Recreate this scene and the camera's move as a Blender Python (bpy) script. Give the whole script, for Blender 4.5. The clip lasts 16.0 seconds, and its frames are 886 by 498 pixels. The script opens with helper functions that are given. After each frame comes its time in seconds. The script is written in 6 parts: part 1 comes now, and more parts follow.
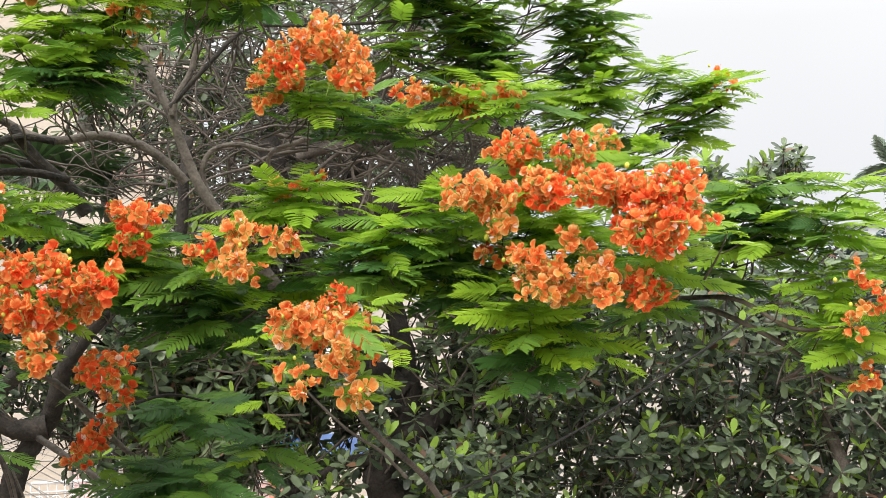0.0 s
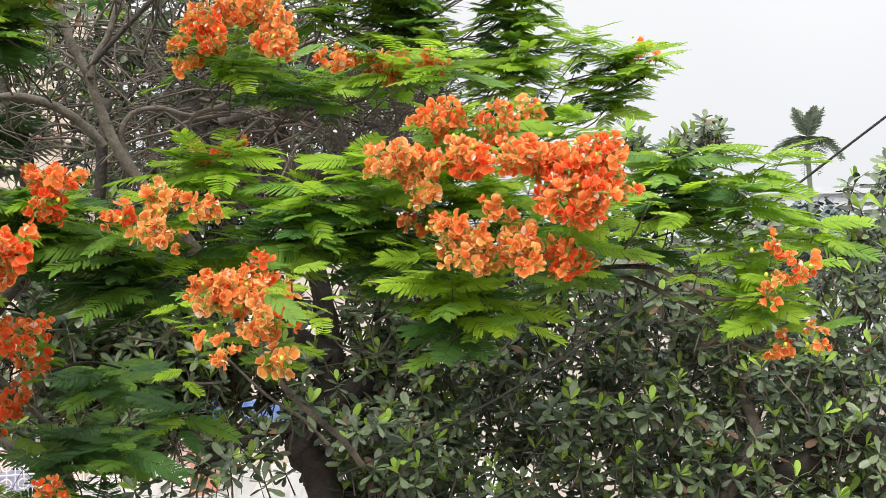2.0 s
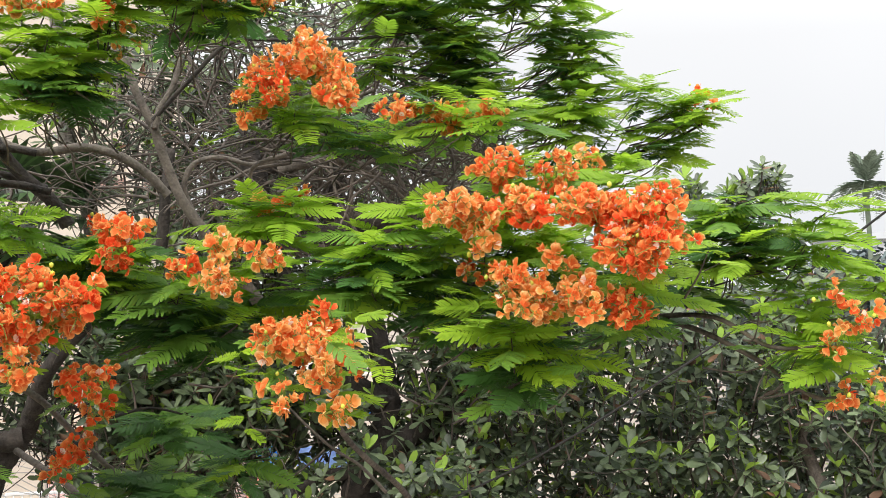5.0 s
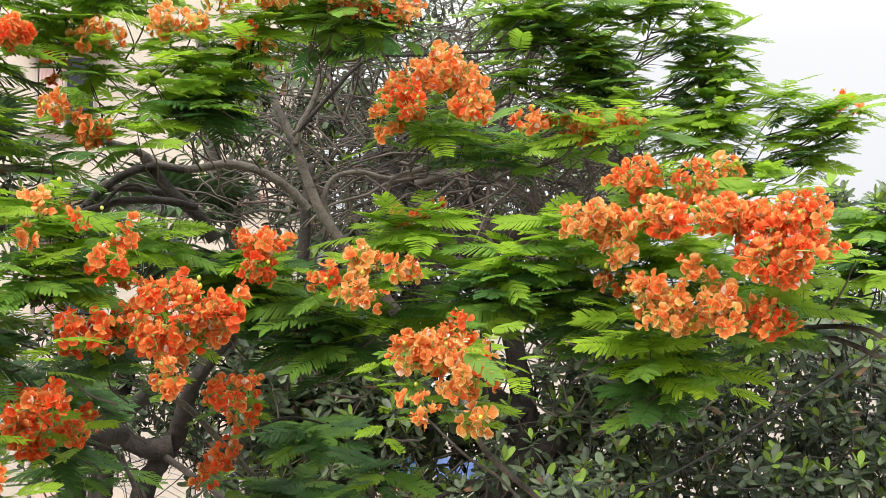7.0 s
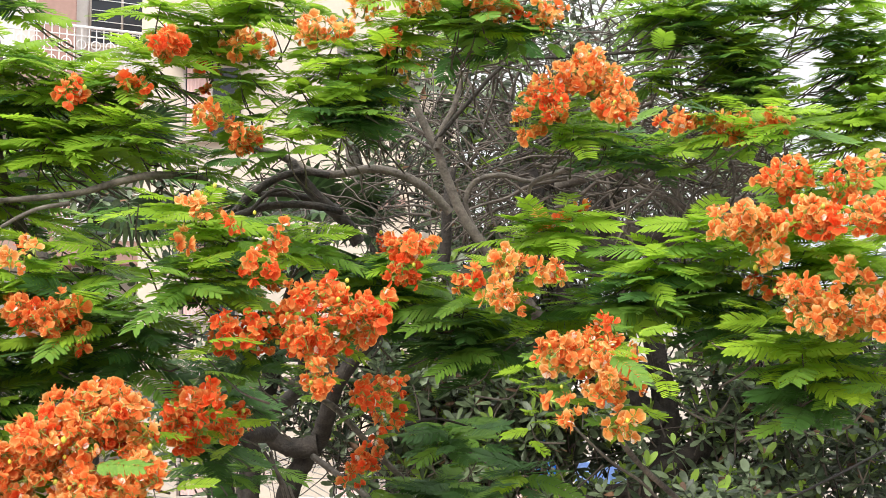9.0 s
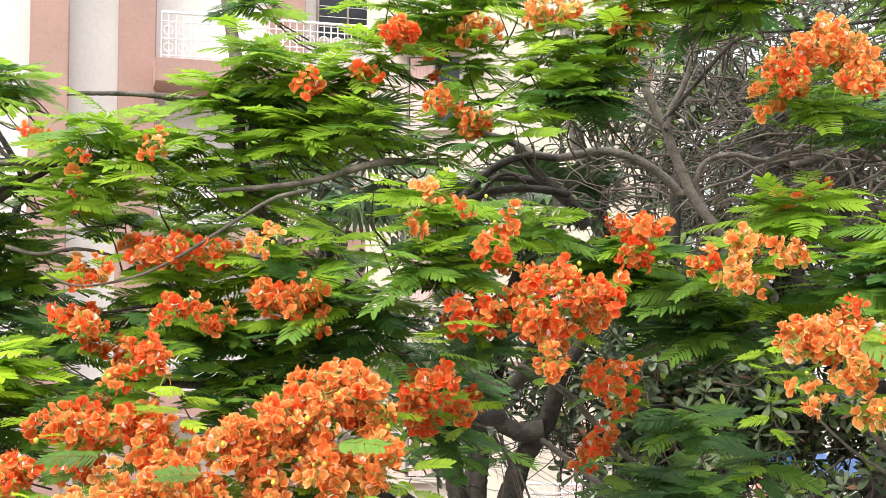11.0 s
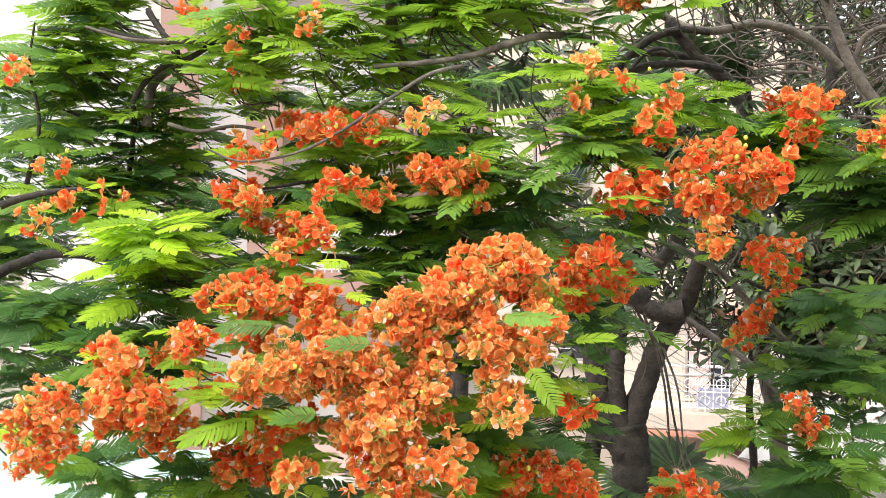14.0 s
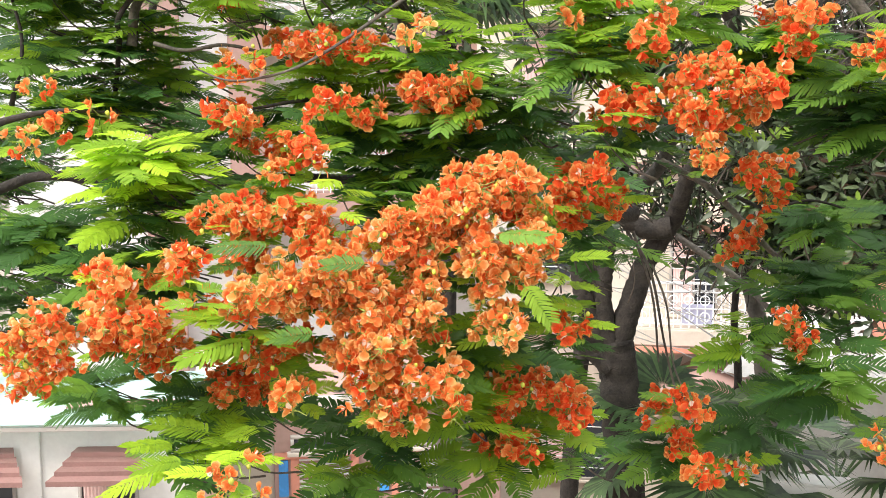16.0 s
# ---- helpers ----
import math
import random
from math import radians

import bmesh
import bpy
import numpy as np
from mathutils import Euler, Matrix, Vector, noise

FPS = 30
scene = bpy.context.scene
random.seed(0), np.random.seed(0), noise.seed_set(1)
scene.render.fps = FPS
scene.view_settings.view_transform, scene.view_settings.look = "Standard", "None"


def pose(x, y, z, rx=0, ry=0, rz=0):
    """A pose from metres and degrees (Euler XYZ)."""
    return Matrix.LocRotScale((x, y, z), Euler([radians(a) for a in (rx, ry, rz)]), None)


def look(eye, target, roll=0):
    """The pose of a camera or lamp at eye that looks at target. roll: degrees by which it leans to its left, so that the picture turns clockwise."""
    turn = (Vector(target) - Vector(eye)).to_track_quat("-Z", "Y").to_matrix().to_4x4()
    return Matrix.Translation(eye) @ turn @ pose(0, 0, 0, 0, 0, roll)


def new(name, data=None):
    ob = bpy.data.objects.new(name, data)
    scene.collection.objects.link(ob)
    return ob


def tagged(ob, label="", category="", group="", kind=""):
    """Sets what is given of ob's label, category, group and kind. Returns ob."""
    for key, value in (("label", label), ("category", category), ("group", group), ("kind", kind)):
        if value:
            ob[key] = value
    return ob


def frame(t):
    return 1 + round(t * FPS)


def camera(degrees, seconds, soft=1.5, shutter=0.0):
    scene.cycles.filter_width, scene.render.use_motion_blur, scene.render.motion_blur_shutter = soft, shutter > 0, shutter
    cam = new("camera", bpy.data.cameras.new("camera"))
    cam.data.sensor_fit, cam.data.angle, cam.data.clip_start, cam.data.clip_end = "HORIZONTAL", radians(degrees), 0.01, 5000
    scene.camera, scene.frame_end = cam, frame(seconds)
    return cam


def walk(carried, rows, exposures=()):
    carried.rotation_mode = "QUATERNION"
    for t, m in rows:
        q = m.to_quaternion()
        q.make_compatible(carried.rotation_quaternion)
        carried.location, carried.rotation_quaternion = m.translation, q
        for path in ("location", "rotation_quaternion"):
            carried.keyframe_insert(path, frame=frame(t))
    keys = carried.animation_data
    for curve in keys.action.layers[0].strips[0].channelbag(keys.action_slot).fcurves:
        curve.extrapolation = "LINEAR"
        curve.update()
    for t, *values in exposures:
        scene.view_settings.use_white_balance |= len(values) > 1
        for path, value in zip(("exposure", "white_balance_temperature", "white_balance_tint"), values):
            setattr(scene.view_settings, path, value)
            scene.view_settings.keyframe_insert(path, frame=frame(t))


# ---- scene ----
# ---- camera and its walk ----
cam = camera(41.92, 16.0, soft=0.4)
PATH = [
    (0, pose(0.000, 0.000, 8.000, 92.00, 0.39, -0.00)),
    (0.5, pose(0.016, 0.016, 7.997, 91.58, 0.56, -1.64)),
    (1, pose(0.017, 0.026, 8.001, 90.78, 0.47, -2.59)),
    (1.5, pose(0.010, 0.013, 8.004, 90.35, 0.27, -3.38)),
    (2, pose(0.008, 0.008, 8.006, 90.35, 0.03, -3.73)),
    (2.5, pose(0.003, 0.008, 8.010, 90.52, -0.04, -3.76)),
    (3, pose(-0.005, 0.015, 8.013, 90.80, -0.04, -3.69)),
    (5.5, pose(-0.022, -0.029, 8.023, 92.84, -0.16, 0.26)),
    (6, pose(-0.021, -0.024, 8.022, 92.96, -0.25, 1.79)),
    (6.5, pose(-0.024, -0.019, 8.016, 93.12, -0.18, 3.29)),
    (7, pose(-0.023, -0.038, 8.019, 93.17, -0.01, 5.64)),
    (7.5, pose(-0.031, -0.040, 8.014, 93.36, -0.03, 7.21)),
    (8, pose(-0.037, -0.052, 8.019, 93.38, 0.07, 8.70)),
    (8.5, pose(-0.044, -0.059, 8.013, 93.44, 0.04, 10.07)),
    (9, pose(-0.065, -0.064, 8.014, 93.33, -0.20, 12.29)),
    (9.5, pose(-0.083, -0.064, 8.015, 93.29, -0.37, 15.76)),
    (9.7, pose(-0.090, -0.070, 8.017, 93.30, -0.44, 17.15)),
    (11.8, pose(-0.140, -0.015, 7.992, 91.41, -0.29, 25.73)),
    (12, pose(-0.141, -0.010, 7.994, 90.74, -0.37, 26.36)),
    (12.5, pose(-0.154, -0.014, 7.988, 89.13, -0.47, 27.48)),
    (13, pose(-0.170, -0.067, 7.982, 88.02, -0.37, 28.47)),
    (13.5, pose(-0.249, -0.090, 7.970, 87.35, -0.23, 28.96)),
    (14, pose(-0.304, -0.123, 7.962, 86.83, -0.26, 28.92)),
    (14.5, pose(-0.331, -0.132, 7.961, 86.40, -0.12, 28.37)),
    (15, pose(-0.343, -0.147, 7.963, 84.94, -0.03, 28.04)),
    (15.5, pose(-0.355, -0.129, 7.954, 83.62, 0.05, 27.94)),
    (16, pose(-0.352, -0.137, 7.956, 82.87, 0.20, 28.01)),
]
# the clip's camera opens up as the bright sky leaves its view
walk(cam, PATH, exposures=[(0.0, 0.06), (6.5, 0.08), (9.5, 0.3), (12.5, 0.38), (16.0, 0.4)])

# ---- world and light: bright overcast, zenith brighter than the horizon ----
SUN_UP, SUN_TURN = radians(56), radians(205)
world = bpy.data.worlds.new("overcast_sky")
scene.world = world
world.use_nodes = True
wt = world.node_tree
wt.nodes.clear()
w_out = wt.nodes.new("ShaderNodeOutputWorld")
w_bg = wt.nodes.new("ShaderNodeBackground")
w_sky = wt.nodes.new("ShaderNodeTexSky")
w_sky.sky_type, w_sky.sun_disc = "NISHITA", False
w_sky.sun_elevation, w_sky.sun_rotation = SUN_UP, SUN_TURN
w_sky.dust_density = 6.0
w_geo = wt.nodes.new("ShaderNodeTexCoord")
w_sep = wt.nodes.new("ShaderNodeSeparateXYZ")
w_ramp = wt.nodes.new("ShaderNodeValToRGB")
w_noise = wt.nodes.new("ShaderNodeTexNoise")
w_mix = wt.nodes.new("ShaderNodeMix")
w_mix.data_type = "RGBA"
w_mix2 = wt.nodes.new("ShaderNodeMix")
w_mix2.data_type, w_mix2.blend_type = "RGBA", "MULTIPLY"
el = w_ramp.color_ramp.elements
el[0].position, el[0].color = 0.0, (0.84, 0.86, 0.895, 1)
el[1].position, el[1].color = 1.0, (3.0, 3.05, 3.1, 1)
e2 = el.new(0.22)
e2.color = (0.96, 0.965, 0.98, 1)
w_noise.inputs["Scale"].default_value = 2.0
w_noise.inputs["Detail"].default_value = 4.0
wt.links.new(w_geo.outputs["Generated"], w_sep.inputs[0])
wt.links.new(w_geo.outputs["Generated"], w_noise.inputs["Vector"])
wt.links.new(w_sep.outputs["Z"], w_ramp.inputs[0])
w_map = wt.nodes.new("ShaderNodeMapRange")
w_map.inputs["To Min"].default_value, w_map.inputs["To Max"].default_value = 0.9, 1.1
wt.links.new(w_noise.outputs["Fac"], w_map.inputs["Value"])
w_mix2.inputs["Factor"].default_value = 1.0
wt.links.new(w_ramp.outputs["Color"], w_mix2.inputs["A"])
wt.links.new(w_map.outputs["Result"], w_mix2.inputs["B"])
w_scale = wt.nodes.new("ShaderNodeMix")
w_scale.data_type, w_scale.blend_type = "RGBA", "MULTIPLY"
w_scale.inputs["Factor"].default_value = 1.0
w_scale.inputs["B"].default_value = (0.1, 0.1, 0.1, 1)
wt.links.new(w_sky.outputs["Color"], w_scale.inputs["A"])
w_mix.inputs["Factor"].default_value = 0.94
wt.links.new(w_scale.outputs["Result"], w_mix.inputs["A"])
wt.links.new(w_mix2.outputs["Result"], w_mix.inputs["B"])
wt.links.new(w_mix.outputs["Result"], w_bg.inputs["Color"])
w_bg.inputs["Strength"].default_value = 1.0
wt.links.new(w_bg.outputs[0], w_out.inputs[0])

sun = new("sun", bpy.data.lights.new("sun", "SUN"))
sun.data.energy, sun.data.angle, sun.data.color = 3.0, radians(28), (1.0, 0.95, 0.86)
sun.matrix_world = look((0, 0, 30), (0.27, 0.60, 30 - 0.75))

# ---- materials ----


def shader(name, base, rough=0.7, metal=0.0, vary=0.25, scale=6.0, fine=60.0, bump=0.15, translucent=0.0, tip=None, by="object", spec=0.5, second=None):
    """A node material: base colour varied at two scales and from piece to piece, with bump; translucent mixes in light from behind."""
    m = bpy.data.materials.new(name)
    m.use_nodes = True
    t = m.node_tree
    b = t.nodes["Principled BSDF"]
    b.inputs["Roughness"].default_value, b.inputs["Metallic"].default_value = rough, metal
    b.inputs["Specular IOR Level"].default_value = spec
    co = t.nodes.new("ShaderNodeTexCoord")
    n1, n2 = t.nodes.new("ShaderNodeTexNoise"), t.nodes.new("ShaderNodeTexNoise")
    n1.inputs["Scale"].default_value, n2.inputs["Scale"].default_value = scale, fine
    n1.inputs["Detail"].default_value = 5.0
    geo = t.nodes.new("ShaderNodeNewGeometry")
    info = t.nodes.new("ShaderNodeObjectInfo")
    for n in (n1, n2):
        t.links.new(geo.outputs["Position"] if by == "world" else co.outputs["Object"], n.inputs["Vector"])
    ramp = t.nodes.new("ShaderNodeValToRGB")
    e = ramp.color_ramp.elements
    lo = [c * (1 - vary) for c in base]
    hi = [min(1, c * (1 + vary)) for c in base]
    e[0].position, e[0].color = 0.3, (*lo, 1)
    e[1].position, e[1].color = 0.7, (*(second or hi), 1)
    add = t.nodes.new("ShaderNodeMath")
    add.operation = "MULTIPLY_ADD"
    add.inputs[1].default_value = 0.35
    t.links.new(n2.outputs["Fac"], add.inputs[0])
    half = t.nodes.new("ShaderNodeMath")
    half.operation = "MULTIPLY_ADD"
    half.inputs[1].default_value, half.inputs[2].default_value = 0.65, 0.0
    t.links.new(n1.outputs["Fac"], half.inputs[0])
    t.links.new(half.outputs[0], add.inputs[2])
    fac = add.outputs[0]
    if by in ("object", "island"):
        piece = t.nodes.new("ShaderNodeMath")
        piece.operation = "MULTIPLY_ADD"
        piece.inputs[1].default_value = 0.5
        t.links.new(info.outputs["Random"] if by == "object" else geo.outputs["Random Per Island"], piece.inputs[0])
        less = t.nodes.new("ShaderNodeMath")
        less.operation = "SUBTRACT"
        less.inputs[1].default_value = 0.25
        t.links.new(fac, less.inputs[0])
        t.links.new(less.outputs[0], piece.inputs[2])
        fac = piece.outputs[0]
    t.links.new(fac, ramp.inputs[0])
    colour = ramp.outputs["Color"]
    if tip:
        uv = t.nodes.new("ShaderNodeSeparateXYZ")
        t.links.new(co.outputs["UV"], uv.inputs[0])
        wave = t.nodes.new("ShaderNodeTexNoise")
        wave.inputs["Scale"].default_value, wave.inputs["Detail"].default_value = 9.0, 3.0
        stretch = t.nodes.new("ShaderNodeVectorMath")
        stretch.operation = "MULTIPLY"
        stretch.inputs[1].default_value = (0.7, 7.0, 1)
        t.links.new(co.outputs["UV"], stretch.inputs[0])
        t.links.new(stretch.outputs[0], wave.inputs["Vector"])
        edge = t.nodes.new("ShaderNodeMath")
        edge.operation = "MULTIPLY_ADD"
        edge.inputs[1].default_value = 1.6
        t.links.new(wave.outputs["Fac"], edge.inputs[0])
        pw = t.nodes.new("ShaderNodeMath")
        pw.operation = "MULTIPLY_ADD"
        pw.inputs[1].default_value, pw.inputs[2].default_value = 1.6, -1.3
        t.links.new(uv.outputs["X"], pw.inputs[0])
        t.links.new(pw.outputs[0], edge.inputs[2])
        edge.use_clamp = True
        mix = t.nodes.new("ShaderNodeMix")
        mix.data_type = "RGBA"
        mix.inputs["B"].default_value = (*tip, 1)
        t.links.new(edge.outputs[0], mix.inputs["Factor"])
        t.links.new(colour, mix.inputs["A"])
        colour = mix.outputs["Result"]
    t.links.new(colour, b.inputs["Base Color"])
    bp = t.nodes.new("ShaderNodeBump")
    bp.inputs["Strength"].default_value, bp.inputs["Distance"].default_value = bump, 0.03
    t.links.new(n2.outputs["Fac"], bp.inputs["Height"])
    t.links.new(bp.outputs[0], b.inputs["Normal"])
    if translucent:
        tr = t.nodes.new("ShaderNodeBsdfTranslucent")
        sh = t.nodes.new("ShaderNodeMixShader")
        sh.inputs[0].default_value = translucent
        t.links.new(colour, tr.inputs["Color"])
        t.links.new(b.outputs[0], sh.inputs[1])
        t.links.new(tr.outputs[0], sh.inputs[2])
        t.links.new(sh.outputs[0], t.nodes["Material Output"].inputs[0])
    return m


M = {
    "leaf": shader("feathery_leaf", (0.12, 0.27, 0.05), 0.5, vary=0.35, scale=3, fine=40, bump=0.1, translucent=0.48, by="object", second=(0.25, 0.45, 0.06), spec=0.3),
    "leaf_mass": shader("feathery_leaf_mass", (0.12, 0.27, 0.05), 0.5, vary=0.35, scale=0.9, fine=6, bump=0.1, translucent=0.48, by="world", second=(0.25, 0.45, 0.06), spec=0.3),
    # Darker copy of the leaf colour, with the depth of shade put in.
    "leaf_shaded": shader("shaded_feathery_leaf", (0.05, 0.135, 0.04), 0.5, vary=0.35, scale=0.9, fine=6, bump=0.1, translucent=0.45, by="world", second=(0.105, 0.235, 0.055), spec=0.3),
    # Brighter copy of the leaf colour, with light on upper tiers put in.
    "leaf_lit": shader("lit_feathery_leaf", (0.25, 0.46, 0.045), 0.5, vary=0.35, scale=0.9, fine=6, bump=0.1, translucent=0.52, by="world", second=(0.41, 0.63, 0.055), spec=0.25),
    # Young leaf green, also used to lift raised leaves as if lit.
    "young": shader("young_leaf", (0.36, 0.60, 0.045), 0.5, vary=0.35, scale=3, fine=40, bump=0.1, translucent=0.54, by="object", second=(0.56, 0.80, 0.06), spec=0.25),
    "petal_red": shader("red_petal", (0.92, 0.112, 0.03), 0.5, vary=0.2, scale=25, fine=120, bump=0.3, translucent=0.48, tip=(1.0, 0.29, 0.09), spec=0.15),
    "petal_orange": shader("orange_petal", (0.97, 0.23, 0.06), 0.5, vary=0.2, scale=25, fine=120, bump=0.3, translucent=0.55, tip=(1.0, 0.56, 0.20), spec=0.15),
    "petal_pale": shader("pale_orange_petal", (0.98, 0.36, 0.095), 0.5, vary=0.2, scale=25, fine=120, bump=0.3, translucent=0.55, tip=(1.0, 0.74, 0.34), spec=0.15),
    "petal_white": shader("white_petal", (0.92, 0.80, 0.66), 0.5, vary=0.15, scale=25, fine=120, translucent=0.3, spec=0.2),
    "bud": shader("flower_bud", (0.50, 0.52, 0.06), 0.5, vary=0.3),
    "stalk": shader("flower_stalk", (0.24, 0.32, 0.06), 0.6, vary=0.3),
    "bark": shader("flame_tree_bark", (0.075, 0.062, 0.052), 0.9, vary=0.6, scale=9, fine=60, bump=0.3, by="world", second=(0.20, 0.17, 0.145)),
    "bark_dark": shader("dark_bark", (0.02, 0.0165, 0.0145), 0.9, vary=0.75, scale=11, fine=55, bump=0.45, by="world", second=(0.055, 0.044, 0.037)),
    "twig": shader("grey_twig", (0.028, 0.023, 0.02), 0.9, vary=0.6, scale=2.5, fine=30, bump=0.4, by="world", second=(0.18, 0.148, 0.125)),
    "big_leaf": shader("leathery_leaf", (0.056, 0.09, 0.045), 0.42, vary=0.5, scale=2, fine=25, bump=0.1, translucent=0.1, by="island", second=(0.155, 0.205, 0.105), spec=0.6),
    "big_leaf_new": shader("new_leathery_leaf", (0.24, 0.37, 0.055), 0.45, vary=0.4, scale=4, fine=25, bump=0.1, translucent=0.25, by="island"),
    "big_leaf_old": shader("withered_leathery_leaf", (0.17, 0.09, 0.05), 0.7, vary=0.4, scale=4, fine=25, bump=0.2, by="island"),
    "palm_leaf": shader("palm_leaf", (0.045, 0.09, 0.035), 0.5, vary=0.5, scale=2, fine=20, bump=0.1, translucent=0.15, by="island", second=(0.10, 0.18, 0.06)),
    # Distance haze is mixed into the greyed colours of palm and far trees.
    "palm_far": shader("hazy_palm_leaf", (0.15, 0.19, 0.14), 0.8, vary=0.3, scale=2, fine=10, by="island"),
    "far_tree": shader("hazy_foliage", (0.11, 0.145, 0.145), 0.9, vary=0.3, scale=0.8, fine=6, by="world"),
    "palm_bark": shader("ringed_palm_bark", (0.15, 0.135, 0.12), 0.9, vary=0.4, scale=3, fine=30, bump=0.5, by="world"),
    "cream": shader("cream_plaster", (0.58, 0.51, 0.435), 0.85, vary=0.10, scale=0.7, fine=14, bump=0.1, by="world"),
    "white_wall": shader("white_plaster", (0.70, 0.685, 0.665), 0.85, vary=0.10, scale=0.6, fine=12, bump=0.1, by="world"),
    "pink": shader("pink_plaster", (0.40, 0.255, 0.22), 0.85, vary=0.14, scale=0.8, fine=14, bump=0.1, by="world"),
    "salmon": shader("salmon_paint", (0.66, 0.28, 0.20), 0.8, vary=0.14, scale=0.8, fine=14, bump=0.1, by="world"),
    "maroon": shader("maroon_tile", (0.25, 0.135, 0.12), 0.6, vary=0.18, scale=2, fine=30, bump=0.15),
    "teal": shader("teal_roof_sheet", (0.46, 0.62, 0.58), 0.55, vary=0.12, scale=0.9, fine=14, bump=0.1, by="world"),
    "glass": shader("dark_window_glass", (0.03, 0.035, 0.045), 0.12, vary=0.2, scale=0.5, fine=3, bump=0.0, by="world"),
    "frame": shader("window_frame_paint", (0.40, 0.36, 0.33), 0.5, vary=0.1),
    "white_metal": shader("white_painted_iron", (0.78, 0.79, 0.80), 0.45, vary=0.06, bump=0.03),
    "lilac": shader("lilac_cloth", (0.55, 0.55, 0.72), 0.9, vary=0.12, scale=4, fine=60),
    "blue": shader("blue_tarpaulin", (0.06, 0.33, 0.78), 0.4, vary=0.25, scale=3, fine=20, bump=0.3),
    "blue_pale": shader("pale_blue_cloth", (0.36, 0.50, 0.80), 0.8, vary=0.15, scale=3, fine=30, bump=0.3),
    "curtain": shader("pink_curtain", (0.70, 0.48, 0.46), 0.9, vary=0.1, scale=4, fine=50),
    "mesh_grey": shader("weathered_grille", (0.52, 0.46, 0.42), 0.7, vary=0.2),
    "cable": shader("black_cable", (0.03, 0.03, 0.03), 0.6, vary=0.2),
    "wire": shader("grey_wire", (0.42, 0.41, 0.40), 0.6, vary=0.2),
    "earth": shader("dusty_ground", (0.26, 0.22, 0.18), 0.95, vary=0.3, scale=0.4, fine=6, bump=0.3, by="world"),
    "concrete": shader("pale_concrete", (0.55, 0.54, 0.52), 0.9, vary=0.15, scale=0.6, fine=10, bump=0.15, by="world"),
    # Far wall colour, with distance haze put in as a pale blue.
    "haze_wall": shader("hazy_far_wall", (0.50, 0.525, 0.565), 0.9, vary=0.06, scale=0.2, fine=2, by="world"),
}

# ---- helpers of the build ----
rnd = random.Random(7)


def mesh_of(name, verts, faces, material, smooth=False, uvs=None, mats=None):
    me = bpy.data.meshes.new(name)
    me.from_pydata(verts, [], faces)
    for m in (material if isinstance(material, (list, tuple)) else [material]):
        me.materials.append(m)
    if uvs is not None:
        layer = me.uv_layers.new(name="UVMap")
        layer.data.foreach_set("uv", np.asarray(uvs, dtype=np.float32).ravel())
    if mats is not None:
        me.polygons.foreach_set("material_index", np.asarray(mats, dtype=np.int32))
    if smooth:
        me.polygons.foreach_set("use_smooth", [True] * len(me.polygons))
    me.update()
    return me


def hold(ob, parent):
    if parent:
        ob.parent = parent
    return ob


def part(name, bm, material, parent, label="", smooth=False):
    """Links a bmesh as one mesh object under a thing or a part."""
    me = bpy.data.meshes.new(name)
    bm.to_mesh(me)
    bm.free()
    me.materials.append(material)
    if smooth:
        me.polygons.foreach_set("use_smooth", [True] * len(me.polygons))
    ob = hold(new(name, me), parent)
    return tagged(ob, label)


def empty(name, m, label, category, group="", kind=""):
    ob = new(name)
    ob.empty_display_size = 0.2
    ob.matrix_basis = m
    return tagged(ob, label, category, group, kind)


def box_bm(x0, x1, y0, y1, z0, z1, bevel=0.0, bm=None):
    bm = bm or bmesh.new()
    made = bmesh.ops.create_cube(bm, size=1.0)["verts"]
    for v in made:
        v.co = Vector((x0 + (v.co.x + 0.5) * (x1 - x0), y0 + (v.co.y + 0.5) * (y1 - y0), z0 + (v.co.z + 0.5) * (z1 - z0)))
    if bevel:
        edges = list({e for v in made for e in v.link_edges})
        bmesh.ops.bevel(bm, geom=edges, offset=bevel, segments=2, affect="EDGES")
    return bm


def spline(points, steps=6):
    """A smooth line through the points."""
    p = [Vector(q) for q in points]
    p = [p[0] * 2 - p[1]] + p + [p[-1] * 2 - p[-2]]
    out = []
    for i in range(1, len(p) - 2):
        for k in range(steps):
            t = k / steps
            a, b, c, d = p[i - 1], p[i], p[i + 1], p[i + 2]
            out.append(0.5 * (2 * b + (c - a) * t + (2 * a - 5 * b + 4 * c - d) * t * t + (3 * b - a - 3 * c + d) * t ** 3))
    return out + [p[-2]]


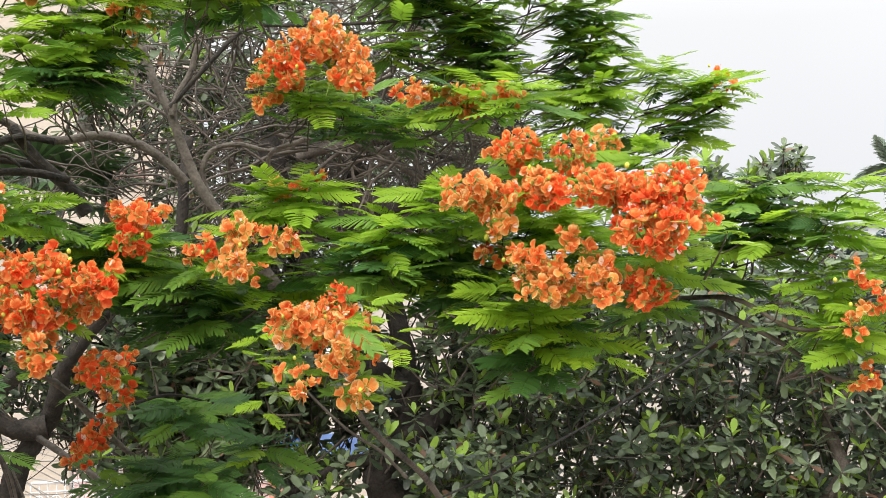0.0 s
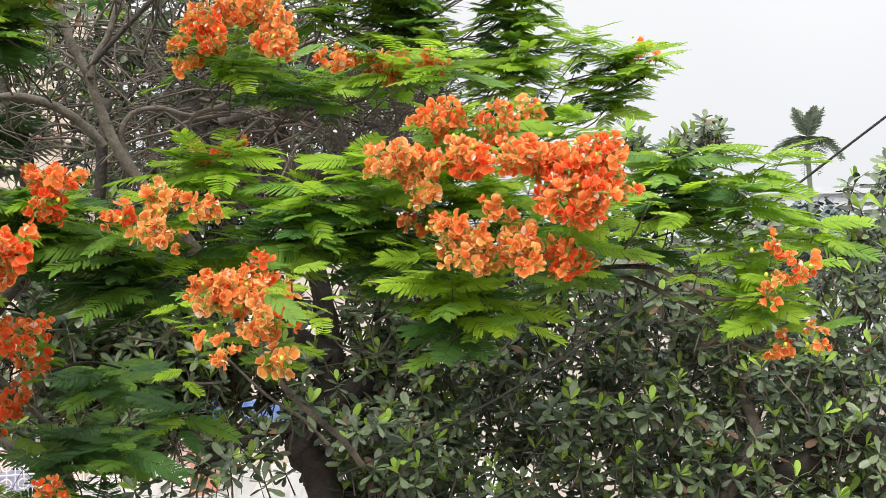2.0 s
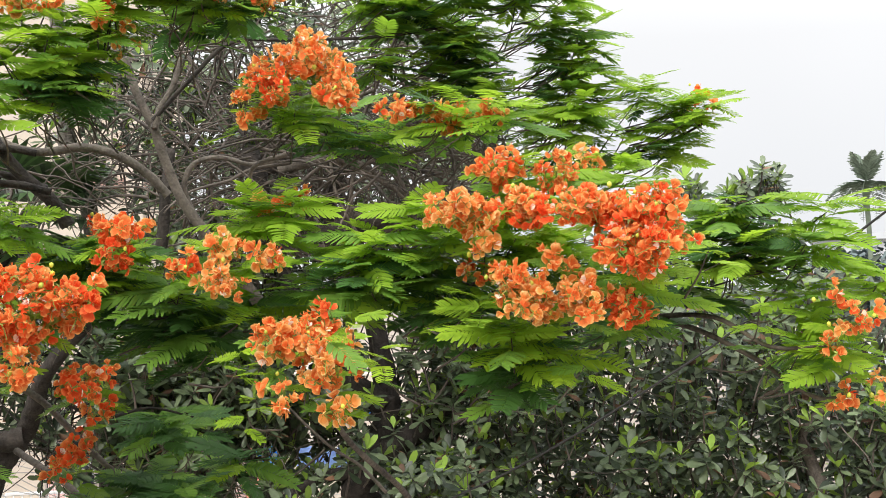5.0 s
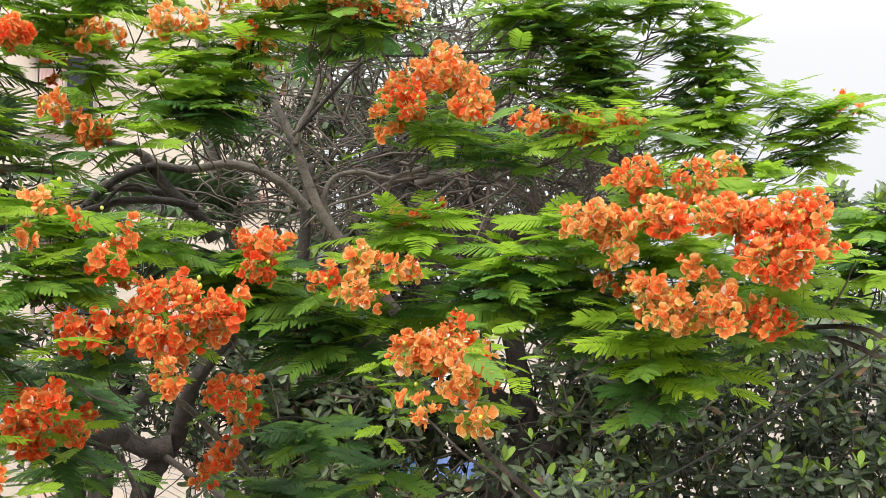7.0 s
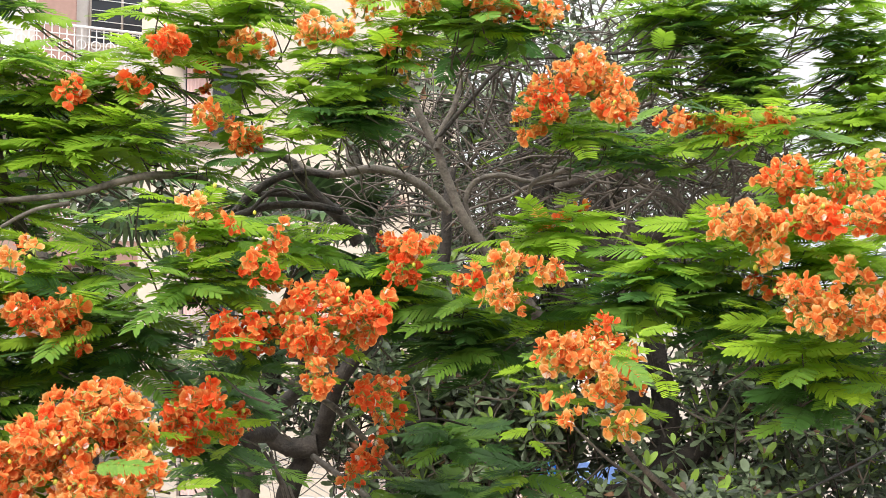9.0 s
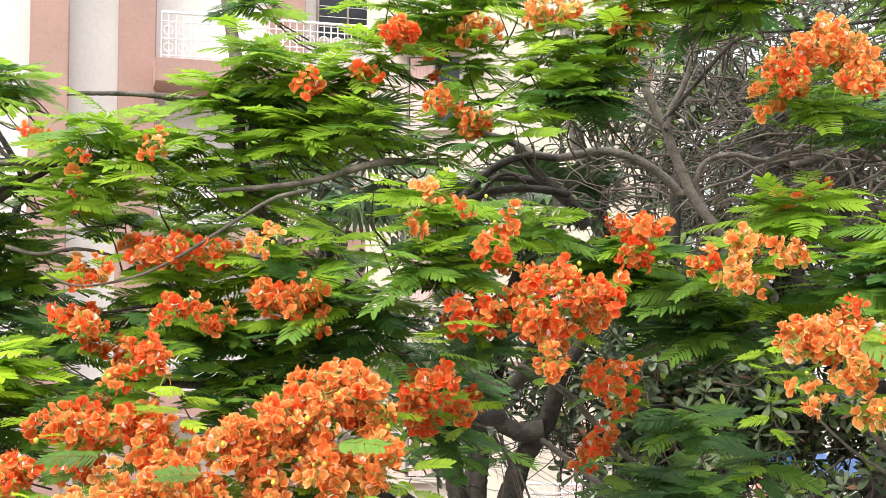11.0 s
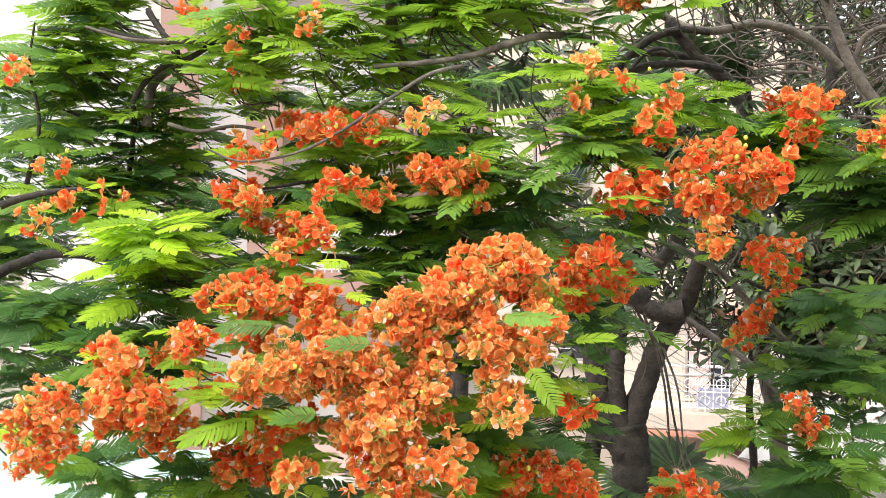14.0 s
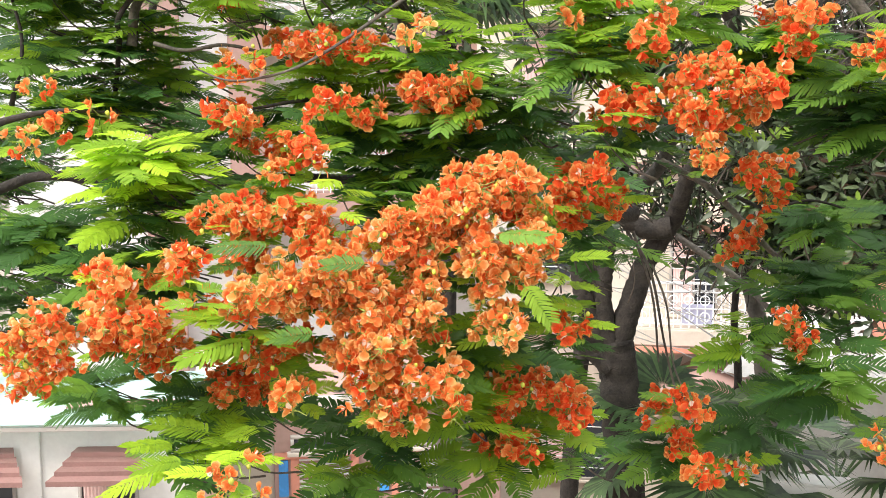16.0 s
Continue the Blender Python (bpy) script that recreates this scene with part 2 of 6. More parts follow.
def tube(line, r0, r1, sides=8, rough=0.0, power=1.0):
    """Vertices and faces of a tapered tube along a line, with an uneven skin."""
    verts, faces = [], []
    n = len(line)
    up = Vector((0.13, 0.31, 0.94))
    for i, c in enumerate(line):
        d = (line[min(i + 1, n - 1)] - line[max(i - 1, 0)]).normalized()
        a = d.cross(up)
        a = a.normalized() if a.length > 1e-3 else d.orthogonal().normalized()
        b = d.cross(a)
        r = r0 + (r1 - r0) * (i / (n - 1)) ** power
        for k in range(sides):
            w = 2 * math.pi * k / sides
            dirn = a * math.cos(w) + b * math.sin(w)
            skin = (c + dirn * r) / max(r, 0.03)
            rr = r * (1 + rough * noise.noise(skin * 1.1) + 0.55 * rough * noise.noise(skin * 3.7))
            verts.append(c + dirn * rr)
    for i in range(n - 1):
        for k in range(sides):
            k2 = (k + 1) % sides
            faces.append((i * sides + k, i * sides + k2, (i + 1) * sides + k2, (i + 1) * sides + k))
    verts.append(line[-1])
    for k in range(sides):
        faces.append(((n - 1) * sides + k, (n - 1) * sides + (k + 1) % sides, len(verts) - 1))
    return verts, faces


def limb(name, points, r0, r1, material, parent, sides=10, rough=0.18, steps=7, label="", power=1.0):
    v, f = tube(spline(points, steps), r0, r1, sides, rough, power)
    return tagged(hold(new(name, mesh_of(name, v, f, material, True)), parent), label)


class Heap:
    """Collects copies of small meshes into one mesh."""

    def __init__(self):
        self.v, self.loops, self.sizes, self.m, self.count = [], [], [], [], 0

    def add(self, verts, faces, matrix=None, slot=0):
        flat = np.array([i for q in faces for i in q], dtype=np.int64)
        self.put(np.asarray(verts, dtype=np.float64).reshape(-1, 3), flat, np.array([len(q) for q in faces]), np.full(len(faces), slot), matrix)

    def put(self, v, loops, sizes, slots, matrix=None):
        if matrix is not None:
            a = np.array(matrix)
            v = v @ a[:3, :3].T + a[:3, 3]
        self.loops.append(loops + self.count)
        self.sizes.append(sizes)
        self.m.append(slots)
        self.v.append(v)
        self.count += len(v)

    def arrays(self):
        """All that was collected, as plain arrays."""
        return np.concatenate(self.v), np.concatenate(self.loops), np.concatenate(self.sizes), np.concatenate(self.m)

    def mesh(self, name, material, smooth=False):
        v, loops, sizes, slots = self.arrays()
        me = bpy.data.meshes.new(name)
        me.vertices.add(len(v)), me.loops.add(len(loops)), me.polygons.add(len(sizes))
        me.vertices.foreach_set("co", v.astype(np.float32).ravel())
        me.loops.foreach_set("vertex_index", loops.astype(np.int32))
        me.polygons.foreach_set("loop_start", np.r_[0, np.cumsum(sizes)[:-1]].astype(np.int32))
        me.polygons.foreach_set("material_index", slots.astype(np.int32))
        for m in (material if isinstance(material, (list, tuple)) else [material]):
            me.materials.append(m)
        if smooth:
            me.polygons.foreach_set("use_smooth", [True] * len(sizes))
        me.update(calc_edges=True)
        return me

    def build(self, name, material, parent=None, label="", kind="", smooth=False):
        return tagged(hold(new(name, self.mesh(name, material, smooth)), parent), label, kind=kind)


def aim(pos, ahead, up=(0, 0, 1), size=1.0):
    """A pose whose x axis points ahead and whose z axis is near up."""
    x = Vector(ahead).normalized()
    y = Vector(up).cross(x)
    y = y.normalized() if y.length > 1e-3 else x.orthogonal().normalized()
    z = x.cross(y)
    m = Matrix((x * size, y * size, z * size)).transposed().to_4x4()
    m.translation = pos
    return m


# ---- ground ----
bm = bmesh.new()
bmesh.ops.create_grid(bm, x_segments=60, y_segments=60, size=900)
for v in bm.verts:
    far = v.co.length
    v.co.z = 0.15 * noise.noise(v.co * 0.05) if far < 200 else 0.0
ground = part("ground", bm, M["earth"], None)
tagged(ground, "dusty bare ground between the houses", "ground", kind="structure")

# ---- cream apartment house behind the trees ----


def house_at(name, x, y, turn, label, category="house"):
    return empty(name, pose(x, y, 0, 0, 0, turn), label, category)


def block(name, parent, material, x0, x1, y0, y1, z0, z1, bevel=0.01, label=""):
    return part(name, box_bm(x0, x1, y0, y1, z0, z1, bevel), material, parent, label)


def window(parent, x, z, w, h, y=0.0, curtain=True, bars=True):
    """A casement window set into a wall whose outer face lies at y."""
    win = part("window", box_bm(x - w / 2, x + w / 2, y - 0.02, y + 0.03, z, z + h), M["glass"], parent, "dark glazed casement window")
    f = Heap()
    for a, b, c, d in ((-w / 2 - 0.05, -w / 2, 0, h), (w / 2, w / 2 + 0.05, 0, h), (-w / 2 - 0.05, w / 2 + 0.05, h, h + 0.05), (-w / 2 - 0.05, w / 2 + 0.05, -0.05, 0), (-0.02, 0.02, 0, h)):
        q = box_bm(x + a, x + b, y - 0.05, y + 0.05, z + c, z + d)
        q.verts.index_update()
        f.add([v.co for v in q.verts], [[v.index for v in g.verts] for g in q.faces])
        q.free()
    f.build("window_frame", M["frame"], win)
    part("window_sill", box_bm(x - w / 2 - 0.1, x + w / 2 + 0.1, y - 0.12, y + 0.04, z - 0.10, z - 0.05, 0.008), M["cream"], win)
    if curtain:
        c = bmesh.new()
        n = 14
        rows = [[c.verts.new((x - w / 2 + 0.02 + (w * 0.48) * k / n, y - 0.03 - 0.012 * (k % 2), zz)) for k in range(n + 1)] for zz in (z + 0.02, z + h - 0.02)]
        for k in range(n):
            c.faces.new((rows[0][k], rows[0][k + 1], rows[1][k + 1], rows[1][k]))
        part("curtain", c, M["curtain"], win, "pale pink curtain")
    if bars:
        for k in range(1, 7):
            zz = z + h * k / 7
            v, f = tube([Vector((x - w / 2, y - 0.07, zz)), Vector((x + w / 2, y - 0.07, zz))], 0.008, 0.008, 5)
            hold(new("window_bar", mesh_of("window_bar", v, f, M["white_metal"])), win)
    return win


def railing(parent, x0, x1, y, z, h=0.85):
    """A white iron balcony railing with scroll rings between its uprights."""
    rail = part("railing", box_bm(x0, x1, y - 0.03, y + 0.03, z + h - 0.05, z + h, 0.012), M["white_metal"], parent, "white painted iron balcony railing")
    h1 = Heap()
    for zz in (z + 0.06, z + h * 0.42, z + h * 0.78):
        h1.add(*tube([Vector((x0, y, zz)), Vector((x1, y, zz))], 0.014, 0.014, 6))
    h1.build("rail_bar", M["white_metal"], rail)
    n = int((x1 - x0) / 0.13)
    for k in range(n + 1):
        xx = x0 + (x1 - x0) * k / n
        v, f = tube([Vector((xx, y, z)), Vector((xx, y, z + h - 0.03))], 0.012, 0.012, 5)
        hold(new("baluster", mesh_of("baluster", v, f, M["white_metal"])), rail)
    for k in range(0, n, 2):
        xx = x0 + (x1 - x0) * (k + 0.5) / n + 0.06
        for zz in (z + h * 0.6, z + h * 0.24):
            line = [Vector((xx + 0.085 * math.cos(a), y, zz + 0.085 * math.sin(a))) for a in [2 * math.pi * i / 12 for i in range(13)]]
            v, f = tube(line, 0.011, 0.011, 5)
            hold(new("scroll", mesh_of("scroll", v, f, M["white_metal"])), rail)
    return rail


def awning(parent, x, z, w, depth=0.55, h=0.5, y=0.0, tiles=4, material="maroon"):
    """A stepped, sloping sunshade of overlapping slabs over a window."""
    for k in range(tiles):
        t0, t1 = k / tiles, (k + 1) / tiles
        ww = w * (0.55 + 0.45 * t1)
        wt0 = w * (0.55 + 0.45 * t0) + 0.03
        b = bmesh.new()
        ya, yb = y - depth * t0, y - depth * t1 - 0.03
        za, zb = z + h * (1 - t0) - 0.02, z + h * (1 - t1) + 0.035
        q = [(-wt0 / 2, ya, za), (wt0 / 2, ya, za), (ww / 2, yb, zb), (-ww / 2, yb, zb)]
        top = [b.verts.new((x + a, c, d)) for a, c, d in q]
        low = [b.verts.new((x + a, c + 0.0, d - 0.07)) for a, c, d in q]
        b.faces.new(top)
        b.faces.new(low[::-1])
        for i in range(4):
            b.faces.new((top[i], low[i], low[(i + 1) % 4], top[(i + 1) % 4]))
        bmesh.ops.recalc_face_normals(b, faces=b.faces)
        part("awning_slab", b, M[material], parent, "dull maroon sunshade slab")


cream_house = house_at("cream_house", -6.0, 20.6, 17, "cream plastered apartment house with pink bands and a white balcony railing")
block("side_wing", cream_house, M["cream"], 1.703, 5.5, 0.4, 6.0, 0.0, 6.6)
block("side_wing_ledge", cream_house, M["white_wall"], 1.75, 5.6, 0.1, 0.397, 3.3, 3.45, 0.01)
window(cream_house, 3.2, 4.1, 0.9, 1.2, y=0.4)
block("wall", cream_house, M["cream"], -4.2, 1.7, 0.0, 7.0, 0.0, 14.2)
block("floor_band", cream_house, M["pink"], -4.3, 1.75, -0.12, 0.0, 3.55, 3.75, 0.02, "pink painted floor band")
block("balcony_slab", cream_house, M["cream"], -2.2, 1.7, -1.1, 0.0, 3.70, 4.03, 0.03)
block("balcony_edge", cream_house, M["salmon"], -2.25, 1.72, -1.16, -1.1, 3.60, 3.70, 0.01, "salmon painted balcony edge")
railing(cream_house, -1.2, 1.65, -1.02, 4.04, 0.82)
window(cream_house, -0.165, 4.15, 0.78, 1.42)
block("lintel", cream_house, M["salmon"], -0.75, 0.75, -0.35, 0.0, 5.66, 5.76, 0.01, "thin salmon sunshade over the window")
window(cream_house, -2.9, 4.75, 0.95, 1.3)
for zz in (7.0, 10.3):
    block("floor_band", cream_house, M["pink"], -4.3, 1.75, -0.12, 0.0, zz - 0.3, zz - 0.1, 0.02)
    for xx in (-2.9,):
        window(cream_house, xx, zz + 1.0, 0.95, 1.3, bars=False)
        block("sunshade", cream_house, M["cream"], xx - 0.75, xx + 0.75, -0.5, 0.0, zz + 2.42, zz + 2.52, 0.01)
for xx in (0.85,):
    block("pilaster", cream_house, M["cream"], xx - 0.16, xx + 0.16, -0.25, 0.0, 4.0, 14.0, 0.02)
# low gable over the entrance
g = bmesh.new()
pts = [(-1.4, 2.55), (0.0, 3.35), (1.9, 2.45), (1.9, 2.2), (0.0, 3.08), (-1.4, 2.3)]
fr = [g.verts.new((a, -1.9, b)) for a, b in pts]
bk = [g.verts.new((a, -0.02, b)) for a, b in pts]
for i in range(6):
    g.faces.new((fr[i], fr[(i + 1) % 6], bk[(i + 1) % 6], bk[i]))
g.faces.new((fr[0], fr[1], fr[4], fr[5])), g.faces.new((fr[1], fr[2], fr[3], fr[4]))
bmesh.ops.recalc_face_normals(g, faces=g.faces)
part("gable_roof", g, M["pink"], cream_house, "dull pink gable over the entrance")
part("hung_cloth", box_bm(-0.40, 0.16, -0.97, -0.955, 4.08, 4.46, 0.006), M["lilac"], cream_house, "lilac cloth over the balcony rail")
window(cream_house, -2.3, 0.9, 1.1, 1.4)

# ---- white house with a teal roof edge ----
teal_house = house_at("white_house", -11.3, 11.5, 30, "low white plastered house with teal roof edge and maroon sunshades")
block("wall", teal_house, M["white_wall"], -6.0, 0.72, 0.0, 1.3, 0.0, 3.72)
roof = bmesh.new()
for a, b, c, d in ((-6.3, 1.45, -0.40, 3.74), (-6.3, 1.45, 1.3, 4.06)):
    roof.verts.new((a, c, d)), roof.verts.new((b, c, d))
roof.verts.ensure_lookup_table()
roof.faces.new((roof.verts[0], roof.verts[1], roof.verts[3], roof.verts[2]))
bmesh.ops.solidify(roof, geom=roof.faces[:], thickness=0.05)
part("roof_sheet", roof, M["teal"], teal_house, "faded teal sheet roof")
block("roof_patch", teal_house, M["pink"], -0.95, 0.6, -0.02, 0.35, 3.86, 3.885, 0.0, "faded pink patch of the roof")
block("roof_fascia", teal_house, M["frame"], -6.3, 1.45, -0.38, -0.34, 3.64, 3.70, 0.005)
block("pilaster", teal_house, M["white_wall"], -1.58, -1.32, -0.06, -0.003, 0.0, 3.62, 0.008)
for xx in (-0.42, -2.08):
    awning(teal_house, xx, 2.98, 1.36, depth=0.55, h=0.36)
    window(teal_house, xx, 1.35, 0.72, 1.45)
wedge = bmesh.new()
for yy in (-0.05, 1.2):
    for a, b in ((0.75, 0.0), (1.15, 0.0), (1.15, 2.55), (0.75, 2.95)):
        wedge.verts.new((a, yy, b))
wedge.verts.ensure_lookup_table()
for q in ((0, 1, 2, 3), (7, 6, 5, 4), (0, 4, 5, 1), (1, 5, 6, 2), (2, 6, 7, 3), (3, 7, 4, 0)):
    wedge.faces.new([wedge.verts[i] for i in q])
part("stair_wall", wedge, M["pink"], teal_house, "dull pink sloping stair wall")

# ---- salmon trimmed house between them ----
S0 = (-10.31, 13.26, 3.06)
salmon_house = house_at("salmon_house", S0[0], S0[1], 37, "pink plastered house with salmon window surrounds behind the tree")
SZ = S0[2]
block("wall", salmon_house, M["pink"], 0.0, 3.4, 0.0, 4.0, 0.0, SZ + 0.45)
block("end_wall", salmon_house, M["cream"], -1.2, -0.003, 0.25, 4.0, 0.0, SZ + 0.7)
block("parapet", salmon_house, M["cream"], -0.1, 3.5, -0.12, 0.12, SZ + 0.45, SZ + 0.62, 0.02)
for xx in (0.66, 2.15):
    window(salmon_house, xx, SZ - 0.12, 0.74, 0.15, y=-0.03, curtain=False, bars=False)
    for a, b, c, d in ((-0.66, 0.62, -0.28, -0.18), (-0.42, -0.30, -1.5, -0.28), (0.46, 0.58, -1.5, -0.28)):
        block("surround", salmon_house, M["salmon"], xx + a, xx + b, -0.06, -0.003, SZ + c, SZ + d, 0.01, "salmon painted surround")
    lat = Heap()
    for k in range(15):
        zz = SZ - 1.45 + 1.15 * k / 14
        lat.add(*tube([Vector((xx - 0.30, -0.02, zz)), Vector((xx + 0.46, -0.02, zz))], 0.022, 0.022, 4))
    lat.build("lattice", M["white_wall"], salmon_house, "whitish slatted lattice")
    block("panel", salmon_house, M["blue"], xx - 0.60, xx - 0.46, -0.03, -0.003, SZ - 0.85, SZ - 0.30, 0.004, "mottled blue panel")

# ---- tall pink and white flats further back ----
flats = house_at("pink_flats", -13.7, 18.86, 40, "tall white block of flats with pink columns and balconies")
block("wall", flats, M["white_wall"], -5.5, 4.6, 0.0, 8.0, 0.0, 17.0)
for xx in (-2.6, -1.0, 1.9):
    block("column", flats, M["pink"], xx - 0.35, xx + 0.35, -0.45, 0.0, 0.0, 17.0, 0.02, "pink painted column")
for zz in (6.3, 9.4, 12.5):
    block("balcony_slab", flats, M["pink"], -0.7, 4.7, -1.4, 0.0, zz - 0.45, zz, 0.02, "dusty pink balcony slab")
    railing(flats, -0.6, 4.6, -1.3, zz, 0.9)
    if zz > 12:
        window(flats, 3.2, zz + 0.9, 1.2, 1.5, curtain=False)

# ---- low shed with blue sheets, behind the dark tree ----
shed = house_at("low_shed", -1.2, 16.4, 3, "low shed with a white tin roof and rusty grille")
block("wall", shed, M["concrete"], -2.6, 3.6, 0.0, 2.8, 0.0, 4.4)
rf = bmesh.new()
n = 90
rows = [[rf.verts.new((-3.0 + 7.0 * k / n, yy, zz + 0.025 * math.sin(k * 1.3))) for k in range(n + 1)] for yy, zz in ((-1.6, 4.45), (3.0, 4.55))]
for k in range(n):
    rf.faces.new((rows[0][k], rows[0][k + 1], rows[1][k + 1], rows[1][k]))
bmesh.ops.solidify(rf, geom=rf.faces[:], thickness=0.02)
part("tin_roof", rf, M["white_wall"], shed, "whitish corrugated tin roof")
block("pillar", shed, M["salmon"], -1.35, -0.95, 0.9, 1.3, 4.4, 6.4, 0.02, "terracotta painted pillar")
gr = Heap()
for k in range(28):
    xx = -2.4 + 3.6 * k / 27
    gr.add(*tube([Vector((xx, 1.0, 5.2)), Vector((xx, 1.0, 6.0))], 0.012, 0.012, 4))
for zz in (5.25, 5.6, 5.95):
    gr.add(*tube([Vector((-2.4, 1.0, zz)), Vector((1.2, 1.0, zz))], 0.014, 0.014, 4))
gr.build("grille", M["mesh_grey"], shed, "rusty vertical bar grille")


def hung_sheet(name, top_left, width, drop, material, label, turn=0.0):
    b = bmesh.new()
    n, mrow = 16, 10
    grid = []
    for j in range(mrow + 1):
        row = []
        for k in range(n + 1):
            s, t = k / n, j / mrow
            sag = 0.10 * math.sin(math.pi * s) * (1 - 0.4 * t)
            fold = 0.05 * math.sin(s * 17 + 2 * t) * (0.3 + t)
            row.append(b.verts.new((s * width, fold, -t * drop * (1 + 0.12 * math.sin(5 * s)) - sag)))
        grid.append(row)
    for j in range(mrow):
        for k in range(n):
            b.faces.new((grid[j][k], grid[j][k + 1], grid[j + 1][k + 1], grid[j + 1][k]))
    bmesh.ops.solidify(b, geom=b.faces[:], thickness=0.004)
    ob = part(name, b, material, None, "", True)
    ob.matrix_basis = Matrix.Translation(top_left) @ pose(0, 0, 0, 0, 0, turn)
    return tagged(ob, label, "cloth")


hung_sheet("tarpaulin", (-2.19, 15.01, 7.02), 0.50, 1.05, M["blue"], "bright blue tarpaulin hung out behind the trees", 5)
hung_sheet("tarpaulin", (-0.92, 15.13, 6.92), 0.40, 0.35, M["blue"], "small bright blue tarpaulin behind the trees", 5)
hung_sheet("cloth", (-1.59, 14.81, 6.24), 0.80, 0.32, M["blue_pale"], "pale blue cloth hung below a tarpaulin", 8)

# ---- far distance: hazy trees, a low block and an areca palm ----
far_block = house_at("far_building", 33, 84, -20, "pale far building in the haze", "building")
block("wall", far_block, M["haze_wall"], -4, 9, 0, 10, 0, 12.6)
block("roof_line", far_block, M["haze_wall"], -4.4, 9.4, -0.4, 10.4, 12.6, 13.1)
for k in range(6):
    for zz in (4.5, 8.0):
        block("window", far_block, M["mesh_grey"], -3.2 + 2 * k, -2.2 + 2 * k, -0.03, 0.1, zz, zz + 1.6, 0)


def leaf_card(w, l):
    """A small folded leaf, x along it."""
    return [(0, 0, 0), (l * 0.5, w, 0.15 * w), (l * 0.5, -w, 0.15 * w), (l, 0, -0.1 * l)], [(0, 2, 3, 1)]


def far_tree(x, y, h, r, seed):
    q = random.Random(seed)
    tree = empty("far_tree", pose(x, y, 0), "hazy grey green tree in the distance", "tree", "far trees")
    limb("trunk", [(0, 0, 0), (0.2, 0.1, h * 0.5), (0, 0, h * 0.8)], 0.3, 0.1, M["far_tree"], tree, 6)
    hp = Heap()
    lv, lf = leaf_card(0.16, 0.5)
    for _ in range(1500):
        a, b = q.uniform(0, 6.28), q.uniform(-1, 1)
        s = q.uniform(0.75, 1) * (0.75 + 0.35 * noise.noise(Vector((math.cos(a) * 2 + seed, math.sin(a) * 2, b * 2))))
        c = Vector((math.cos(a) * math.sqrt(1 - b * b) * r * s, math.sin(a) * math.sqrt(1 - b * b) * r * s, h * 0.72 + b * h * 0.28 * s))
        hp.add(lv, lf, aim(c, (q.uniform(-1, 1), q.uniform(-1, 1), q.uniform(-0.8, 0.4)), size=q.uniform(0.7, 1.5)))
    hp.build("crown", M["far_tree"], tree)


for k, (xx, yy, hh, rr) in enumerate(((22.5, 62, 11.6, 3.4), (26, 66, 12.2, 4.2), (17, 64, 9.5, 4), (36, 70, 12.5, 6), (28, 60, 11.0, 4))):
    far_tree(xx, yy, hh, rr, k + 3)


def frond(length, width, pairs, droop, seed, leaf=0.09):
    """A feather palm frond along x."""
    q = random.Random(seed)
    v, f = tube([Vector((length * t, 0, length * (0.25 * t - droop * t * t))) for t in [i / 10 for i in range(11)]], 0.03, 0.008, 5)
    v = [tuple(p) for p in v]
    for i in range(pairs):
        t = 0.12 + 0.88 * i / pairs
        base = Vector((length * t, 0, length * (0.25 * t - droop * t * t)))
        for s in (-1, 1):
            l = width * math.sin(math.pi * (0.15 + 0.8 * t)) * q.uniform(0.85, 1.1)
            tip = base + Vector((l * 0.55, s * l * 0.8, -l * q.uniform(0.2, 0.6)))
            mid = base.lerp(tip, 0.45) + Vector((0, 0, 0.06 * l))
            off = Vector((leaf * 0.5, 0, 0))
            k = len(v)
            v += [tuple(base - off * 0.4), tuple(base + off * 0.4), tuple(mid + off), tuple(mid - off), tuple(tip)]
            f += [(k, k + 1, k + 2, k + 3), (k + 3, k + 2, k + 4)]
    return v, f


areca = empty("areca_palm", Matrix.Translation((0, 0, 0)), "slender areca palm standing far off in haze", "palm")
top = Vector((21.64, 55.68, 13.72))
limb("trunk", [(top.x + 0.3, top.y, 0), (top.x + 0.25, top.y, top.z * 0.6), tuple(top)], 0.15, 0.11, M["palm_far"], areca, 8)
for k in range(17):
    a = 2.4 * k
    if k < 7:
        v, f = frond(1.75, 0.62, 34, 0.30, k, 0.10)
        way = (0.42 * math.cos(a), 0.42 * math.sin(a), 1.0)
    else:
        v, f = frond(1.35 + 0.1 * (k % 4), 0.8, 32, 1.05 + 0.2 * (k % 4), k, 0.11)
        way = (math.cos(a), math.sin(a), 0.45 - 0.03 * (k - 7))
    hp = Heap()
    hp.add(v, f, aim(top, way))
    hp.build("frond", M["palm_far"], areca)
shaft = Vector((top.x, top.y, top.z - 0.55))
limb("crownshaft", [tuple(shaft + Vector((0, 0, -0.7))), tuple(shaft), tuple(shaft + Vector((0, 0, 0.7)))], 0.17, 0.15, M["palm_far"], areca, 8)

